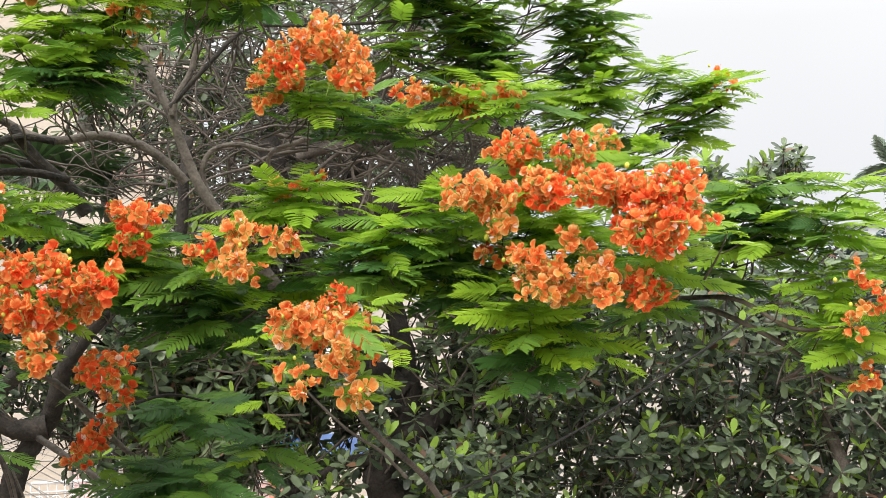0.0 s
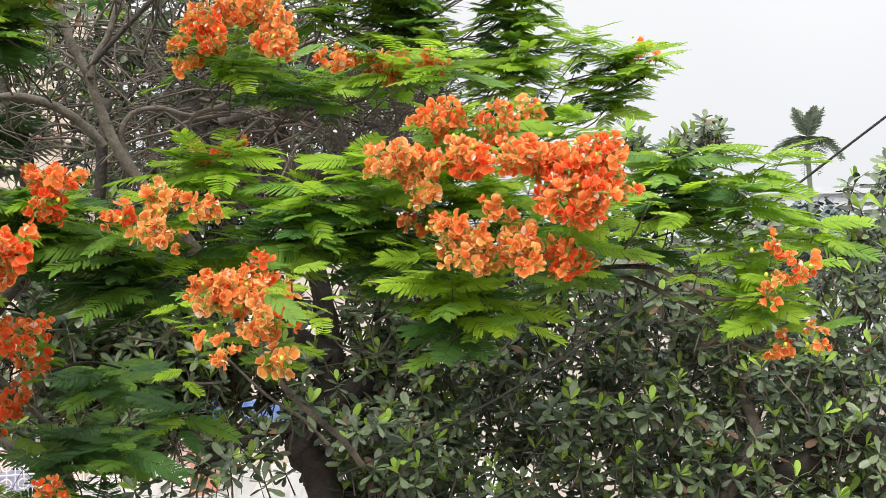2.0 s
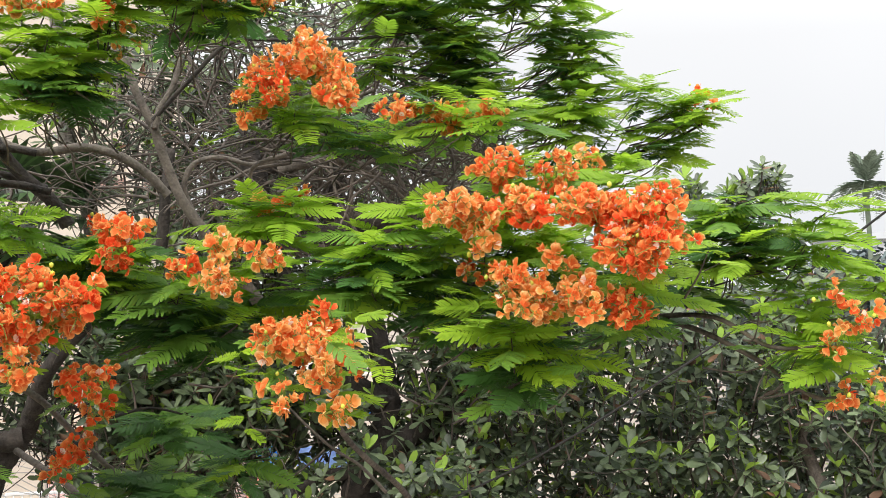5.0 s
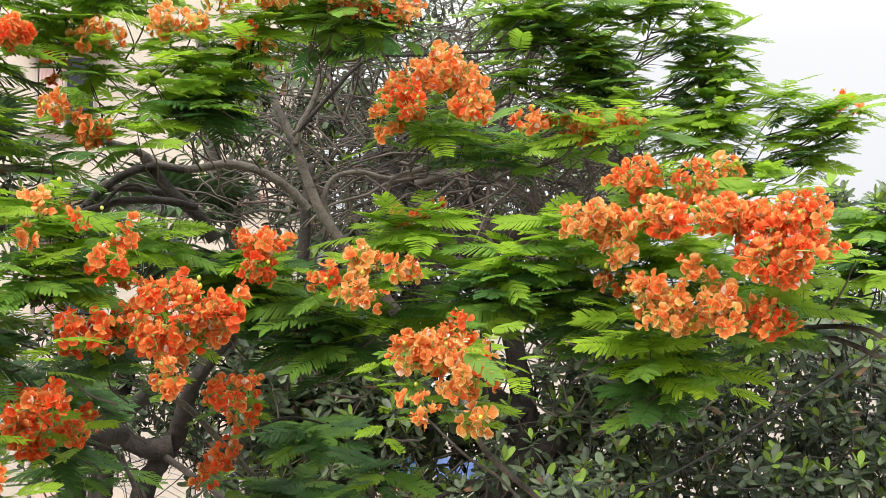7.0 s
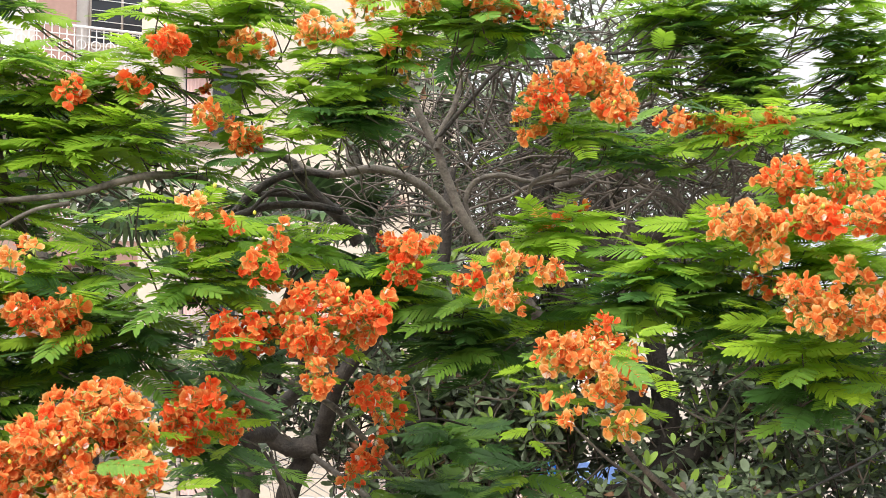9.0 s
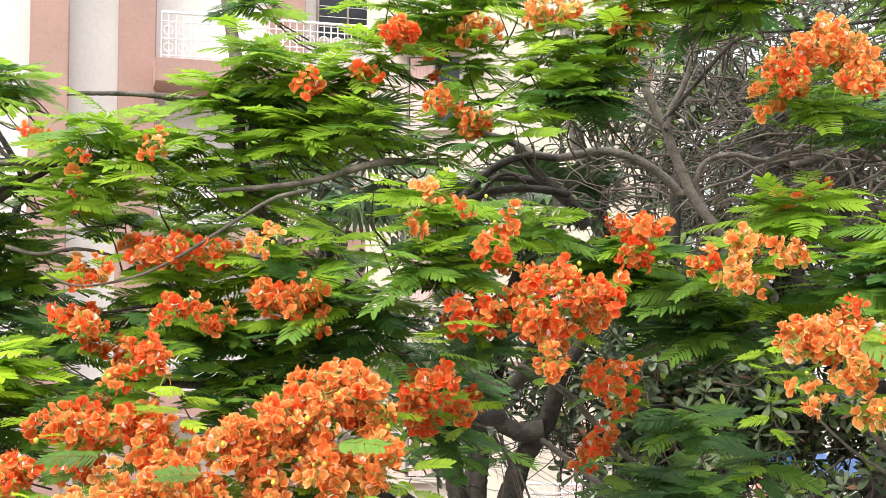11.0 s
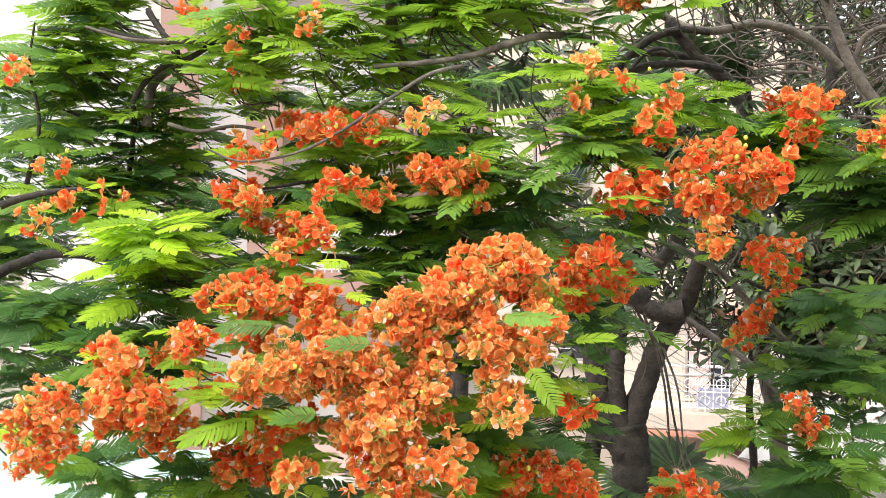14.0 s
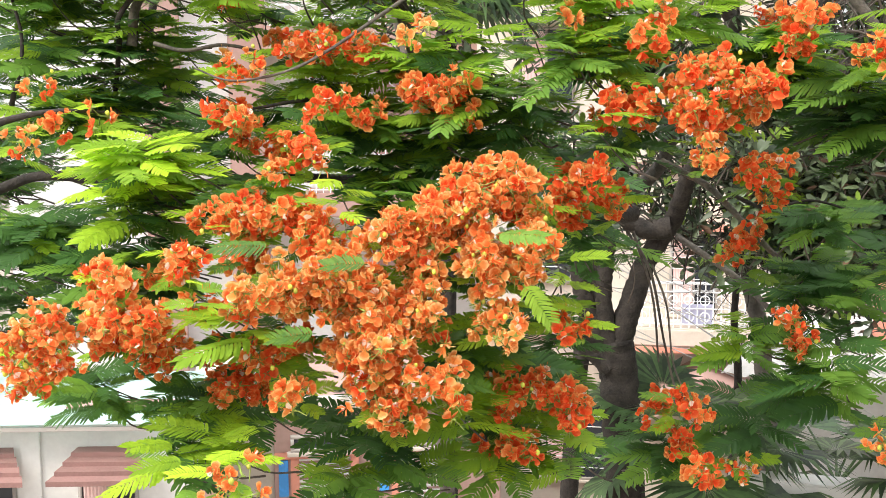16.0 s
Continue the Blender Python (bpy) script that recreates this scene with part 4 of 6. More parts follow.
limb("limb", [(-2.40, 7.34, 8.73), (-2.65, 7.15, 8.81), (-2.88, 6.95, 8.78), (-2.98, 6.82, 8.62)], 0.026, 0.015, M["bark_dark"], flame_tree)
limb("limb", [(-1.76, 7.46, 9.19), (-1.53, 7.46, 9.45), (-1.26, 7.46, 9.70), (-0.89, 7.50, 9.73), (-0.34, 7.63, 9.78), (0.20, 7.71, 9.88)], 0.016, 0.009, M["bark_dark"], flame_tree)
limb("branch", [(-0.89, 7.43, 8.97), (-1.11, 7.42, 8.87), (-1.11, 7.54, 8.62)], 0.018, 0.01, M["twig"], flame_tree)
limb("branch", [(0.47, 8.16, 8.69), (0.86, 8.12, 8.76), (1.18, 8.06, 8.93), (1.44, 8.00, 9.04), (1.74, 7.93, 9.15), (1.96, 7.86, 9.27)], 0.02, 0.008, M["bark_dark"], flame_tree)
limb("branch", [(1.10, 6.71, 7.97), (1.42, 6.24, 7.89), (1.67, 5.86, 7.74), (1.89, 5.57, 7.56), (2.04, 5.41, 7.60)], 0.018, 0.008, M["twig"], flame_tree)
limb("branch", [(1.25, 6.48, 7.94), (1.51, 6.01, 7.94), (1.70, 5.65, 7.80), (1.88, 5.38, 7.82)], 0.015, 0.008, M["twig"], flame_tree)
limb("branch", [(-0.44, 5.17, 7.53), (-0.33, 5.75, 7.28), (-0.15, 6.53, 6.99), (-0.03, 7.29, 6.70)], 0.012, 0.02, M["twig"], flame_tree)
limb("branch", [(-6.04, 5.02, 8.91), (-5.77, 5.32, 8.91), (-5.61, 5.49, 8.88), (-5.34, 5.88, 8.90)], 0.03, 0.018, M["bark_dark"], flame_tree)
limb("branch", [(-5.81, 5.91, 8.43), (-5.77, 5.92, 8.62), (-5.72, 5.95, 8.78), (-5.84, 5.78, 9.14)], 0.03, 0.018, M["bark_dark"], flame_tree)
limb("branch", [(-5.10, 5.61, 9.28), (-4.83, 5.83, 9.31), (-4.55, 6.04, 9.30), (-4.20, 6.30, 9.22)], 0.006, 0.018, M["bark"], flame_tree)

limb("branch", [(-5.01, 4.42, 8.80), (-4.78, 4.53, 8.73), (-4.59, 4.70, 8.73), (-4.37, 4.76, 8.73), (-4.28, 5.09, 8.69)], 0.007, 0.024, M["bark"], flame_tree)
limb("branch", [(-5.40, 4.95, 7.61), (-5.18, 4.90, 7.98), (-4.94, 4.71, 8.31), (-4.87, 4.63, 8.41), (-4.80, 4.67, 8.53), (-4.66, 4.66, 8.60), (-4.54, 4.76, 8.66), (-4.35, 4.89, 8.84)], 0.014, 0.016, M["bark_dark"], flame_tree)
limb("branch", [(-4.91, 4.79, 8.92), (-4.80, 4.77, 8.81), (-4.68, 4.76, 8.72), (-4.67, 4.78, 8.63)], 0.014, 0.01, M["bark_dark"], flame_tree)
limb("branch", [(-3.66, 5.79, 8.19), (-3.61, 5.57, 8.37), (-3.62, 5.43, 8.61), (-3.66, 5.37, 8.82), (-3.65, 5.33, 9.09)], 0.045, 0.03, M["bark"], flame_tree)
limb("branch", [(-3.06, 5.06, 8.56), (-3.16, 4.90, 8.51), (-3.28, 4.72, 8.38), (-3.44, 4.51, 8.21), (-3.61, 4.39, 8.11), (-3.81, 4.25, 8.07), (-4.00, 4.21, 8.13)], 0.012, 0.004, M["bark"], flame_tree)
limb("branch", [(-5.04, 3.87, 7.85), (-4.94, 3.99, 7.90), (-4.74, 4.07, 7.93), (-4.61, 4.33, 7.92)], 0.022, 0.006, M["bark_dark"], flame_tree)
limb("branch", [(-5.42, 4.36, 7.88), (-5.33, 4.31, 8.01), (-5.30, 4.34, 8.15), (-5.36, 4.41, 8.35), (-5.45, 4.43, 8.60), (-5.48, 4.50, 8.86)], 0.016, 0.006, M["bark_dark"], flame_tree)
limb("branch", [(-4.17, 4.47, 7.93), (-3.97, 4.63, 7.94), (-3.76, 4.78, 7.98), (-3.57, 5.03, 7.97)], 0.004, 0.014, M["bark_dark"], flame_tree)
limb("branch", [(-4.60, 4.61, 8.28), (-4.42, 4.64, 8.24), (-4.26, 4.77, 8.27), (-4.07, 4.92, 8.22)], 0.012, 0.008, M["bark"], flame_tree)

limb("branch", [(-1.89, 8.33, 8.39), (-1.87, 8.32, 8.60), (-1.86, 8.31, 8.82), (-1.84, 8.38, 9.12)], 0.045, 0.035, M["bark_dark"], flame_tree)

limb("branch", [(-2.41, 6.46, 7.62), (-2.26, 6.40, 7.56), (-2.09, 6.35, 7.48), (-1.90, 6.28, 7.32), (-1.75, 6.31, 7.16), (-1.59, 6.33, 7.03)], 0.022, 0.014, M["bark"], flame_tree)
limb("branch", [(-0.90, 7.52, 7.36), (-0.75, 7.52, 7.21), (-0.60, 7.62, 7.06), (-0.42, 7.71, 6.93), (-0.25, 7.80, 6.74)], 0.007, 0.012, M["bark"], flame_tree)
limb("branch", [(-2.12, 6.86, 7.42), (-1.90, 6.91, 7.33), (-1.67, 7.08, 7.37), (-1.43, 7.23, 7.30)], 0.014, 0.006, M["bark_dark"], flame_tree)
limb("branch", [(-2.82, 7.60, 6.84), (-2.68, 7.50, 6.58), (-2.61, 7.44, 6.21), (-2.51, 7.42, 5.99)], 0.009, 0.006, M["bark"], flame_tree, 6)


def pinnate_leaf(seed, pairs=13, length=0.36):
    """A feathery leaf: an arching midrib with pairs of blunt side fronds that lap one another, sweep forward and hang at their tips."""
    q = random.Random(seed)
    droop = q.uniform(0.08, 0.32)
    bend = q.uniform(-0.14, 0.14)
    hp = Heap()

    def rib(t):
        return Vector((length * t, length * bend * t * t, length * (0.10 * t - droop * t * t)))

    hp.add(*tube([rib(t) for t in (0, 0.35, 0.7, 1)], 0.0032, 0.0014, 3))
    half = 0.5 * length * 0.88 / pairs
    sag = q.uniform(0.06, 0.34)
    roof = q.uniform(-0.10, 0.22)
    for i in range(pairs):
        t = 0.10 + 0.88 * i / (pairs - 1)
        for s in (-1, 1):
            if q.random() < 0.025:
                continue
            l = 0.083 * (0.50 + 0.62 * math.sin(math.pi * (0.14 + 0.72 * t))) * q.uniform(0.86, 1.08)
            base, w = rib(t), half * q.uniform(0.86, 1.06)
            ang = radians(74 - 30 * t + q.uniform(-5, 5)) * s
            d = Vector((math.cos(ang), math.sin(ang), 0))
            n = Vector((-d.y, d.x, 0))
            hang = sag * q.uniform(0.6, 1.4)
            tilt = Vector((0, 0, q.uniform(-0.30, 0.12) * w * s))
            sweep = Vector((0.16 * l, 0, 0))
            v = []
            for u, ww in ((0, 0.6), (0.3, 1.0), (0.78, 0.95), (1.0, 0.42)):
                c = base + d * (l * u) + sweep * u * u + Vector((0, 0, roof * l * u - hang * l * u * u))
                v += [c - n * w * ww + tilt, c + n * w * ww - tilt]
            hp.add(v, [(k, k + 1, k + 3, k + 2) for k in (0, 2, 4)])
    return hp


LEAVES = [pinnate_leaf(40 + k, pairs=13 + k % 5, length=0.24 + 0.03 * (k % 5)) for k in range(15)]
LEAF_POSES = []


def spray(p, n, young, q, size=1.0):
    """A whorl of feathery leaves round the tip of a twig: the upper ones young and raised, the lower ones hanging."""
    p = Vector(p)
    open_side = Vector((-p.x, -p.y, 0)).normalized()
    turn = q.uniform(0, 6.28)
    for k in range(n):
        a = turn + 2.399 * k + q.uniform(-0.25, 0.25)
        high = 1 - 2 * (k + 0.5) / n
        d = Vector((math.cos(a), math.sin(a), 0.22 * high + q.uniform(-0.16, 0.18)))
        up = Vector((q.uniform(-0.25, 0.25), q.uniform(-0.2, 0.2), 1)) + open_side * q.uniform(0.0, 0.7)
        m = aim(p + Vector((0, 0, 0.075 * high + q.uniform(-0.02, 0.02))), d, up, size * q.uniform(0.66, 1.05))
        # Banks under 0.1 take mostly the dark copy, so their shade is painted.
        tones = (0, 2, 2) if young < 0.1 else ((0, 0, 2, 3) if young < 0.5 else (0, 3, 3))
        # Painted light: brighter banks take the lighter copy, raised leaves the young green.
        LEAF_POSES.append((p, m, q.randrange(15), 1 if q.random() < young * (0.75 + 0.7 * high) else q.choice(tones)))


TWIGS = Heap()


def leaf_bank(c, hx, hd, hz, n, young):
    """Sprays of leaves through a bank about c, wide across the line of sight, each on a thin twig."""
    c = Vector(c)
    ahead = Vector((c.x, c.y, 0)).normalized()
    side = Vector((ahead.y, -ahead.x, 0))
    for k in range(n):
        s, d, z = rnd.uniform(-1, 1), rnd.uniform(-1, 1), rnd.uniform(-1, 1)
        p = c + side * s * hx + ahead * d * hd + Vector((0, 0, z * hz))
        if n == 1:
            spray(p, 4, young, rnd, size=0.6)
        else:
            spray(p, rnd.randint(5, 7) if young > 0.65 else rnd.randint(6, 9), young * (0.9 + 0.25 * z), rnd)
        inward = (Vector((-2.4, 8.8, p.z - 0.6)) - p).normalized() + side * rnd.uniform(-0.9, 0.9)
        back = p + inward.normalized() * rnd.uniform(0.22, 0.48) + Vector((0, 0, -rnd.uniform(0.05, 0.22)))
        mid = p.lerp(back, 0.5) + Vector((rnd.uniform(-0.05, 0.05), rnd.uniform(-0.05, 0.05), -rnd.uniform(0.0, 0.07)))
        TWIGS.add(*tube(spline([p, mid, back], 3), 0.0028, 0.006, 5))


# crown against the sky and the far upper tiers, light painted by paler tones
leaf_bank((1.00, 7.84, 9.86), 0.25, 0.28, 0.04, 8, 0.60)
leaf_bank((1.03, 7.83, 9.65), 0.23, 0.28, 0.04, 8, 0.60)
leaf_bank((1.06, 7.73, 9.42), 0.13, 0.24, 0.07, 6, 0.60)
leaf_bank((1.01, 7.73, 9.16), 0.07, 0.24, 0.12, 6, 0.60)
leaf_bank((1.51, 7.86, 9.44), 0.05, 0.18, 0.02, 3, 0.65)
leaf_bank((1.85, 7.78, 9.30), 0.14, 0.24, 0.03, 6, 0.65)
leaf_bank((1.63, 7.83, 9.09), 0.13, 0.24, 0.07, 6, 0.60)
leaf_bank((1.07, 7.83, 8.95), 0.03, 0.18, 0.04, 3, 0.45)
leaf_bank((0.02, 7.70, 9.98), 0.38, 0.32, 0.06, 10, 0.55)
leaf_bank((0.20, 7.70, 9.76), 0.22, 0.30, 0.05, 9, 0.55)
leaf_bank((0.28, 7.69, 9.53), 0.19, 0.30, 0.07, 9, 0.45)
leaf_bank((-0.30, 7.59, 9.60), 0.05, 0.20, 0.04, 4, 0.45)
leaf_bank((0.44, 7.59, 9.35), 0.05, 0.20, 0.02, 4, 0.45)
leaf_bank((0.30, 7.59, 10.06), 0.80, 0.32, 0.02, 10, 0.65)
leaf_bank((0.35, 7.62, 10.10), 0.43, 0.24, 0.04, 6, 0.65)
# tiers under the high flowers
leaf_bank((-0.20, 6.60, 8.99), 0.41, 0.24, 0.02, 6, 0.35)
leaf_bank((-0.26, 6.39, 8.88), 0.03, 0.16, 0.02, 2, 0.10)
leaf_bank((-0.68, 6.16, 9.04), 0.23, 0.22, 0.03, 5, 0.95)
leaf_bank((0.41, 6.09, 8.99), 0.03, 0.16, 0.02, 2, 0.70)
leaf_bank((0.18, 6.20, 9.02), 0.10, 0.18, 0.02, 3, 0.70)
leaf_bank((0.55, 5.97, 8.65), 0.09, 0.20, 0.02, 4, 0.85)
leaf_bank((1.01, 5.91, 8.63), 0.04, 0.18, 0.02, 3, 0.90)
# spray below the small orange flowers
leaf_bank((-0.89, 6.04, 8.44), 0.21, 0.20, 0.02, 4, 0.85)
leaf_bank((-0.71, 5.96, 8.51), 0.03, 0.16, 0.02, 2, 0.80)
leaf_bank((-0.90, 5.58, 8.20), 0.06, 0.16, 0.02, 2, 0.90)
leaf_bank((-1.24, 5.67, 8.05), 0.07, 0.18, 0.02, 3, 0.20)
leaf_bank((-0.84, 5.74, 7.99), 0.07, 0.18, 0.02, 3, 0.25)
leaf_bank((-1.24, 5.87, 7.87), 0.09, 0.20, 0.07, 4, 0.00)
leaf_bank((-1.11, 5.90, 7.76), 0.04, 0.18, 0.07, 3, 0.00)
leaf_bank((-1.67, 5.87, 8.16), 0.04, 0.18, 0.02, 3, 0.40)
leaf_bank((-2.06, 5.63, 8.39), 0.11, 0.18, 0.02, 3, 0.90)
leaf_bank((-1.77, 5.94, 8.00), 0.06, 0.18, 0.02, 3, 0.05)
# broad middle spray
leaf_bank((-0.04, 5.80, 8.45), 0.06, 0.18, 0.02, 3, 0.95)
leaf_bank((-0.12, 5.80, 8.28), 0.23, 0.26, 0.02, 7, 0.60)
leaf_bank((-0.19, 5.80, 8.14), 0.16, 0.24, 0.02, 6, 0.35)
leaf_bank((-0.44, 5.88, 8.03), 0.09, 0.20, 0.02, 4, 0.15)
leaf_bank((0.07, 5.90, 8.02), 0.09, 0.22, 0.05, 5, 0.15)
leaf_bank((0.11, 6.10, 7.89), 0.07, 0.18, 0.04, 3, 0.00)
leaf_bank((0.50, 5.68, 8.33), 0.09, 0.20, 0.02, 4, 0.80)
leaf_bank((0.26, 5.49, 8.23), 0.03, 0.14, 0.02, 1, 0.50)
leaf_bank((1.03, 5.30, 8.13), 0.03, 0.16, 0.02, 2, 0.90)
leaf_bank((1.22, 4.95, 8.25), 0.03, 0.14, 0.02, 1, 0.90)
leaf_bank((0.23, 5.29, 7.97), 0.03, 0.16, 0.02, 2, 0.95)
leaf_bank((0.41, 5.28, 7.87), 0.03, 0.16, 0.02, 2, 0.90)
leaf_bank((1.01, 5.10, 8.02), 0.03, 0.14, 0.02, 1, 0.90)
leaf_bank((0.54, 5.57, 7.76), 0.12, 0.20, 0.02, 4, 0.20)
leaf_bank((0.42, 5.68, 7.64), 0.03, 0.18, 0.03, 3, 0.05)
leaf_bank((0.71, 5.25, 7.74), 0.03, 0.14, 0.02, 1, 0.30)
# right hand tier
leaf_bank((1.66, 6.08, 8.47), 0.14, 0.24, 0.03, 6, 0.45)
leaf_bank((1.66, 5.97, 8.28), 0.10, 0.24, 0.03, 6, 0.25)
leaf_bank((1.95, 5.78, 8.29), 0.03, 0.18, 0.05, 3, 0.50)
leaf_bank((2.05, 5.85, 8.48), 0.03, 0.16, 0.02, 2, 0.80)
leaf_bank((1.42, 6.04, 8.12), 0.06, 0.18, 0.03, 3, 0.05)
leaf_bank((1.09, 6.10, 7.91), 0.03, 0.16, 0.02, 2, 0.00)
leaf_bank((1.55, 5.38, 7.98), 0.03, 0.14, 0.02, 1, 0.90)
leaf_bank((1.98, 5.56, 7.78), 0.03, 0.16, 0.02, 2, 0.90)
leaf_bank((1.90, 5.69, 8.02), 0.03, 0.16, 0.02, 2, 0.60)
leaf_bank((1.85, 5.71, 7.77), 0.03, 0.16, 0.04, 2, 0.20)
leaf_bank((2.28, 5.66, 8.13), 0.03, 0.16, 0.02, 2, 0.60)
# round the low hanging cluster
leaf_bank((-0.82, 5.14, 7.74), 0.03, 0.14, 0.02, 1, 0.70)
leaf_bank((-0.21, 4.90, 7.74), 0.03, 0.14, 0.02, 1, 0.80)
leaf_bank((-0.31, 4.74, 7.89), 0.03, 0.14, 0.02, 1, 0.95)
leaf_bank((-0.78, 5.24, 7.52), 0.03, 0.14, 0.02, 1, 0.80)
# dark fans by the trunk and low down, mostly in the shade tone
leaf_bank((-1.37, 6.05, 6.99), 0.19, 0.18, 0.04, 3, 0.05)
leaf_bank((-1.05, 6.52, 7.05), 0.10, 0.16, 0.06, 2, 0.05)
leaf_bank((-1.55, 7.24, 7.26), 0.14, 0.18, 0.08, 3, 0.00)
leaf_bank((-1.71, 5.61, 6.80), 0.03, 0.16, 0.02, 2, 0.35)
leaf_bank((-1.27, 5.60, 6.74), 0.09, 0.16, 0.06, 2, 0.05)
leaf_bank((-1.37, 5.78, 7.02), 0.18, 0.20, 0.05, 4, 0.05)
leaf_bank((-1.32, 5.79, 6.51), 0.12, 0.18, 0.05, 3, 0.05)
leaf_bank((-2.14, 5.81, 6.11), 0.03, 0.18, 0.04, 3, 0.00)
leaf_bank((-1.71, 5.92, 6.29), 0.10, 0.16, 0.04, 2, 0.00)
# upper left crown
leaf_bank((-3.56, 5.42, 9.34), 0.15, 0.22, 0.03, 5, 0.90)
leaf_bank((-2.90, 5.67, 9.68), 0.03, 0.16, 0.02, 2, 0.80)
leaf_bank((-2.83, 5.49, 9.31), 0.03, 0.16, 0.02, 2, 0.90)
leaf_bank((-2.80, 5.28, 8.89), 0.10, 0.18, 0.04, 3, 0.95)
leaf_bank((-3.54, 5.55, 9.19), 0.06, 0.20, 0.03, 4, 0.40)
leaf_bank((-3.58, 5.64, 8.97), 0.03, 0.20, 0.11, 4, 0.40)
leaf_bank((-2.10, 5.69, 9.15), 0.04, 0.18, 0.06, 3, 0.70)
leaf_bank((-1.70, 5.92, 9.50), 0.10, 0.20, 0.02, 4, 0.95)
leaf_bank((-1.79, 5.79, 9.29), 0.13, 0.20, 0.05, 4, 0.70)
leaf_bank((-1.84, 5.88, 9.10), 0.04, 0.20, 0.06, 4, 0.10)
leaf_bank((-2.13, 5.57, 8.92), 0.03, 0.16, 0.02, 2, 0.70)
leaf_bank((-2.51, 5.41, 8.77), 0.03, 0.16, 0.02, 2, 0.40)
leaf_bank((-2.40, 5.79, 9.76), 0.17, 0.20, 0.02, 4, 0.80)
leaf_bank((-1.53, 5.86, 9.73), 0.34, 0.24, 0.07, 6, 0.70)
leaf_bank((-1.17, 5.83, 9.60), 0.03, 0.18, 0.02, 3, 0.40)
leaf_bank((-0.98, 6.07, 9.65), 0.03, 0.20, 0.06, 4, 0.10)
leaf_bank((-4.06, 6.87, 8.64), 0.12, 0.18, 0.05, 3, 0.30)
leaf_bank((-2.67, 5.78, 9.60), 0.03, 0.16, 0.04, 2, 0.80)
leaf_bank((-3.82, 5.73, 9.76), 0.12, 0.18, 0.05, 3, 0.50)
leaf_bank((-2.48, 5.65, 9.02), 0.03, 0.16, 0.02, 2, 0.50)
# middle left tiers over the trunk
leaf_bank((-2.52, 4.75, 8.52), 0.03, 0.14, 0.02, 1, 0.95)
leaf_bank((-2.45, 5.11, 8.47), 0.09, 0.20, 0.02, 4, 0.85)
leaf_bank((-2.28, 5.19, 8.39), 0.03, 0.16, 0.02, 2, 0.80)
leaf_bank((-1.94, 5.53, 8.38), 0.03, 0.16, 0.02, 2, 0.85)
leaf_bank((-2.98, 4.95, 8.28), 0.18, 0.20, 0.02, 4, 0.80)
leaf_bank((-2.42, 4.57, 8.23), 0.03, 0.14, 0.03, 1, 0.95)
leaf_bank((-3.08, 5.01, 8.16), 0.23, 0.22, 0.02, 5, 0.70)
leaf_bank((-2.29, 4.97, 8.18), 0.14, 0.24, 0.04, 6, 0.35)
leaf_bank((-2.78, 5.17, 7.98), 0.12, 0.22, 0.04, 5, 0.15)
leaf_bank((-3.13, 4.98, 7.89), 0.03, 0.16, 0.02, 2, 0.50)
leaf_bank((-2.80, 5.28, 7.83), 0.12, 0.20, 0.05, 4, 0.00)
leaf_bank((-1.54, 5.75, 8.22), 0.05, 0.18, 0.02, 3, 0.40)
leaf_bank((-1.67, 5.82, 8.12), 0.03, 0.18, 0.02, 3, 0.15)
leaf_bank((-1.37, 6.10, 7.92), 0.15, 0.22, 0.10, 5, 0.00)
leaf_bank((-2.11, 4.50, 7.86), 0.03, 0.14, 0.02, 1, 0.70)
leaf_bank((-2.34, 5.70, 7.80), 0.04, 0.18, 0.04, 3, 0.00)
leaf_bank((-3.29, 4.88, 7.57), 0.03, 0.18, 0.05, 3, 0.05)
leaf_bank((-1.81, 5.89, 8.24), 0.03, 0.16, 0.02, 2, 0.30)
# far left crown
leaf_bank((-5.52, 4.93, 9.05), 0.13, 0.20, 0.04, 4, 0.50)
leaf_bank((-5.48, 4.83, 8.64), 0.08, 0.24, 0.14, 6, 0.40)
leaf_bank((-3.70, 4.83, 8.64), 0.12, 0.18, 0.02, 3, 0.95)
leaf_bank((-4.96, 4.93, 8.41), 0.03, 0.18, 0.03, 3, 0.40)
leaf_bank((-3.41, 5.38, 8.90), 0.03, 0.18, 0.03, 3, 0.60)
leaf_bank((-5.12, 5.20, 9.30), 0.06, 0.18, 0.04, 3, 0.40)
leaf_bank((-3.71, 5.30, 9.10), 0.08, 0.18, 0.02, 3, 0.80)
leaf_bank((-3.66, 5.58, 8.58), 0.03, 0.18, 0.02, 3, 0.60)
leaf_bank((-4.97, 4.92, 8.09), 0.18, 0.24, 0.06, 6, 0.25)
leaf_bank((-5.08, 4.67, 7.91), 0.23, 0.24, 0.07, 6, 0.10)
leaf_bank((-5.66, 4.93, 8.32), 0.10, 0.18, 0.08, 3, 0.40)
leaf_bank((-4.27, 4.07, 7.71), 0.17, 0.24, 0.02, 6, 0.95)
leaf_bank((-4.25, 4.09, 7.61), 0.11, 0.22, 0.02, 5, 0.85)
leaf_bank((-4.39, 4.23, 7.45), 0.09, 0.22, 0.03, 5, 0.50)
leaf_bank((-4.62, 4.29, 7.17), 0.18, 0.26, 0.11, 7, 0.05)
leaf_bank((-3.70, 4.83, 8.10), 0.09, 0.20, 0.02, 4, 0.60)
leaf_bank((-3.53, 4.82, 7.87), 0.22, 0.22, 0.02, 5, 0.40)
leaf_bank((-3.42, 5.02, 7.76), 0.17, 0.20, 0.02, 4, 0.20)
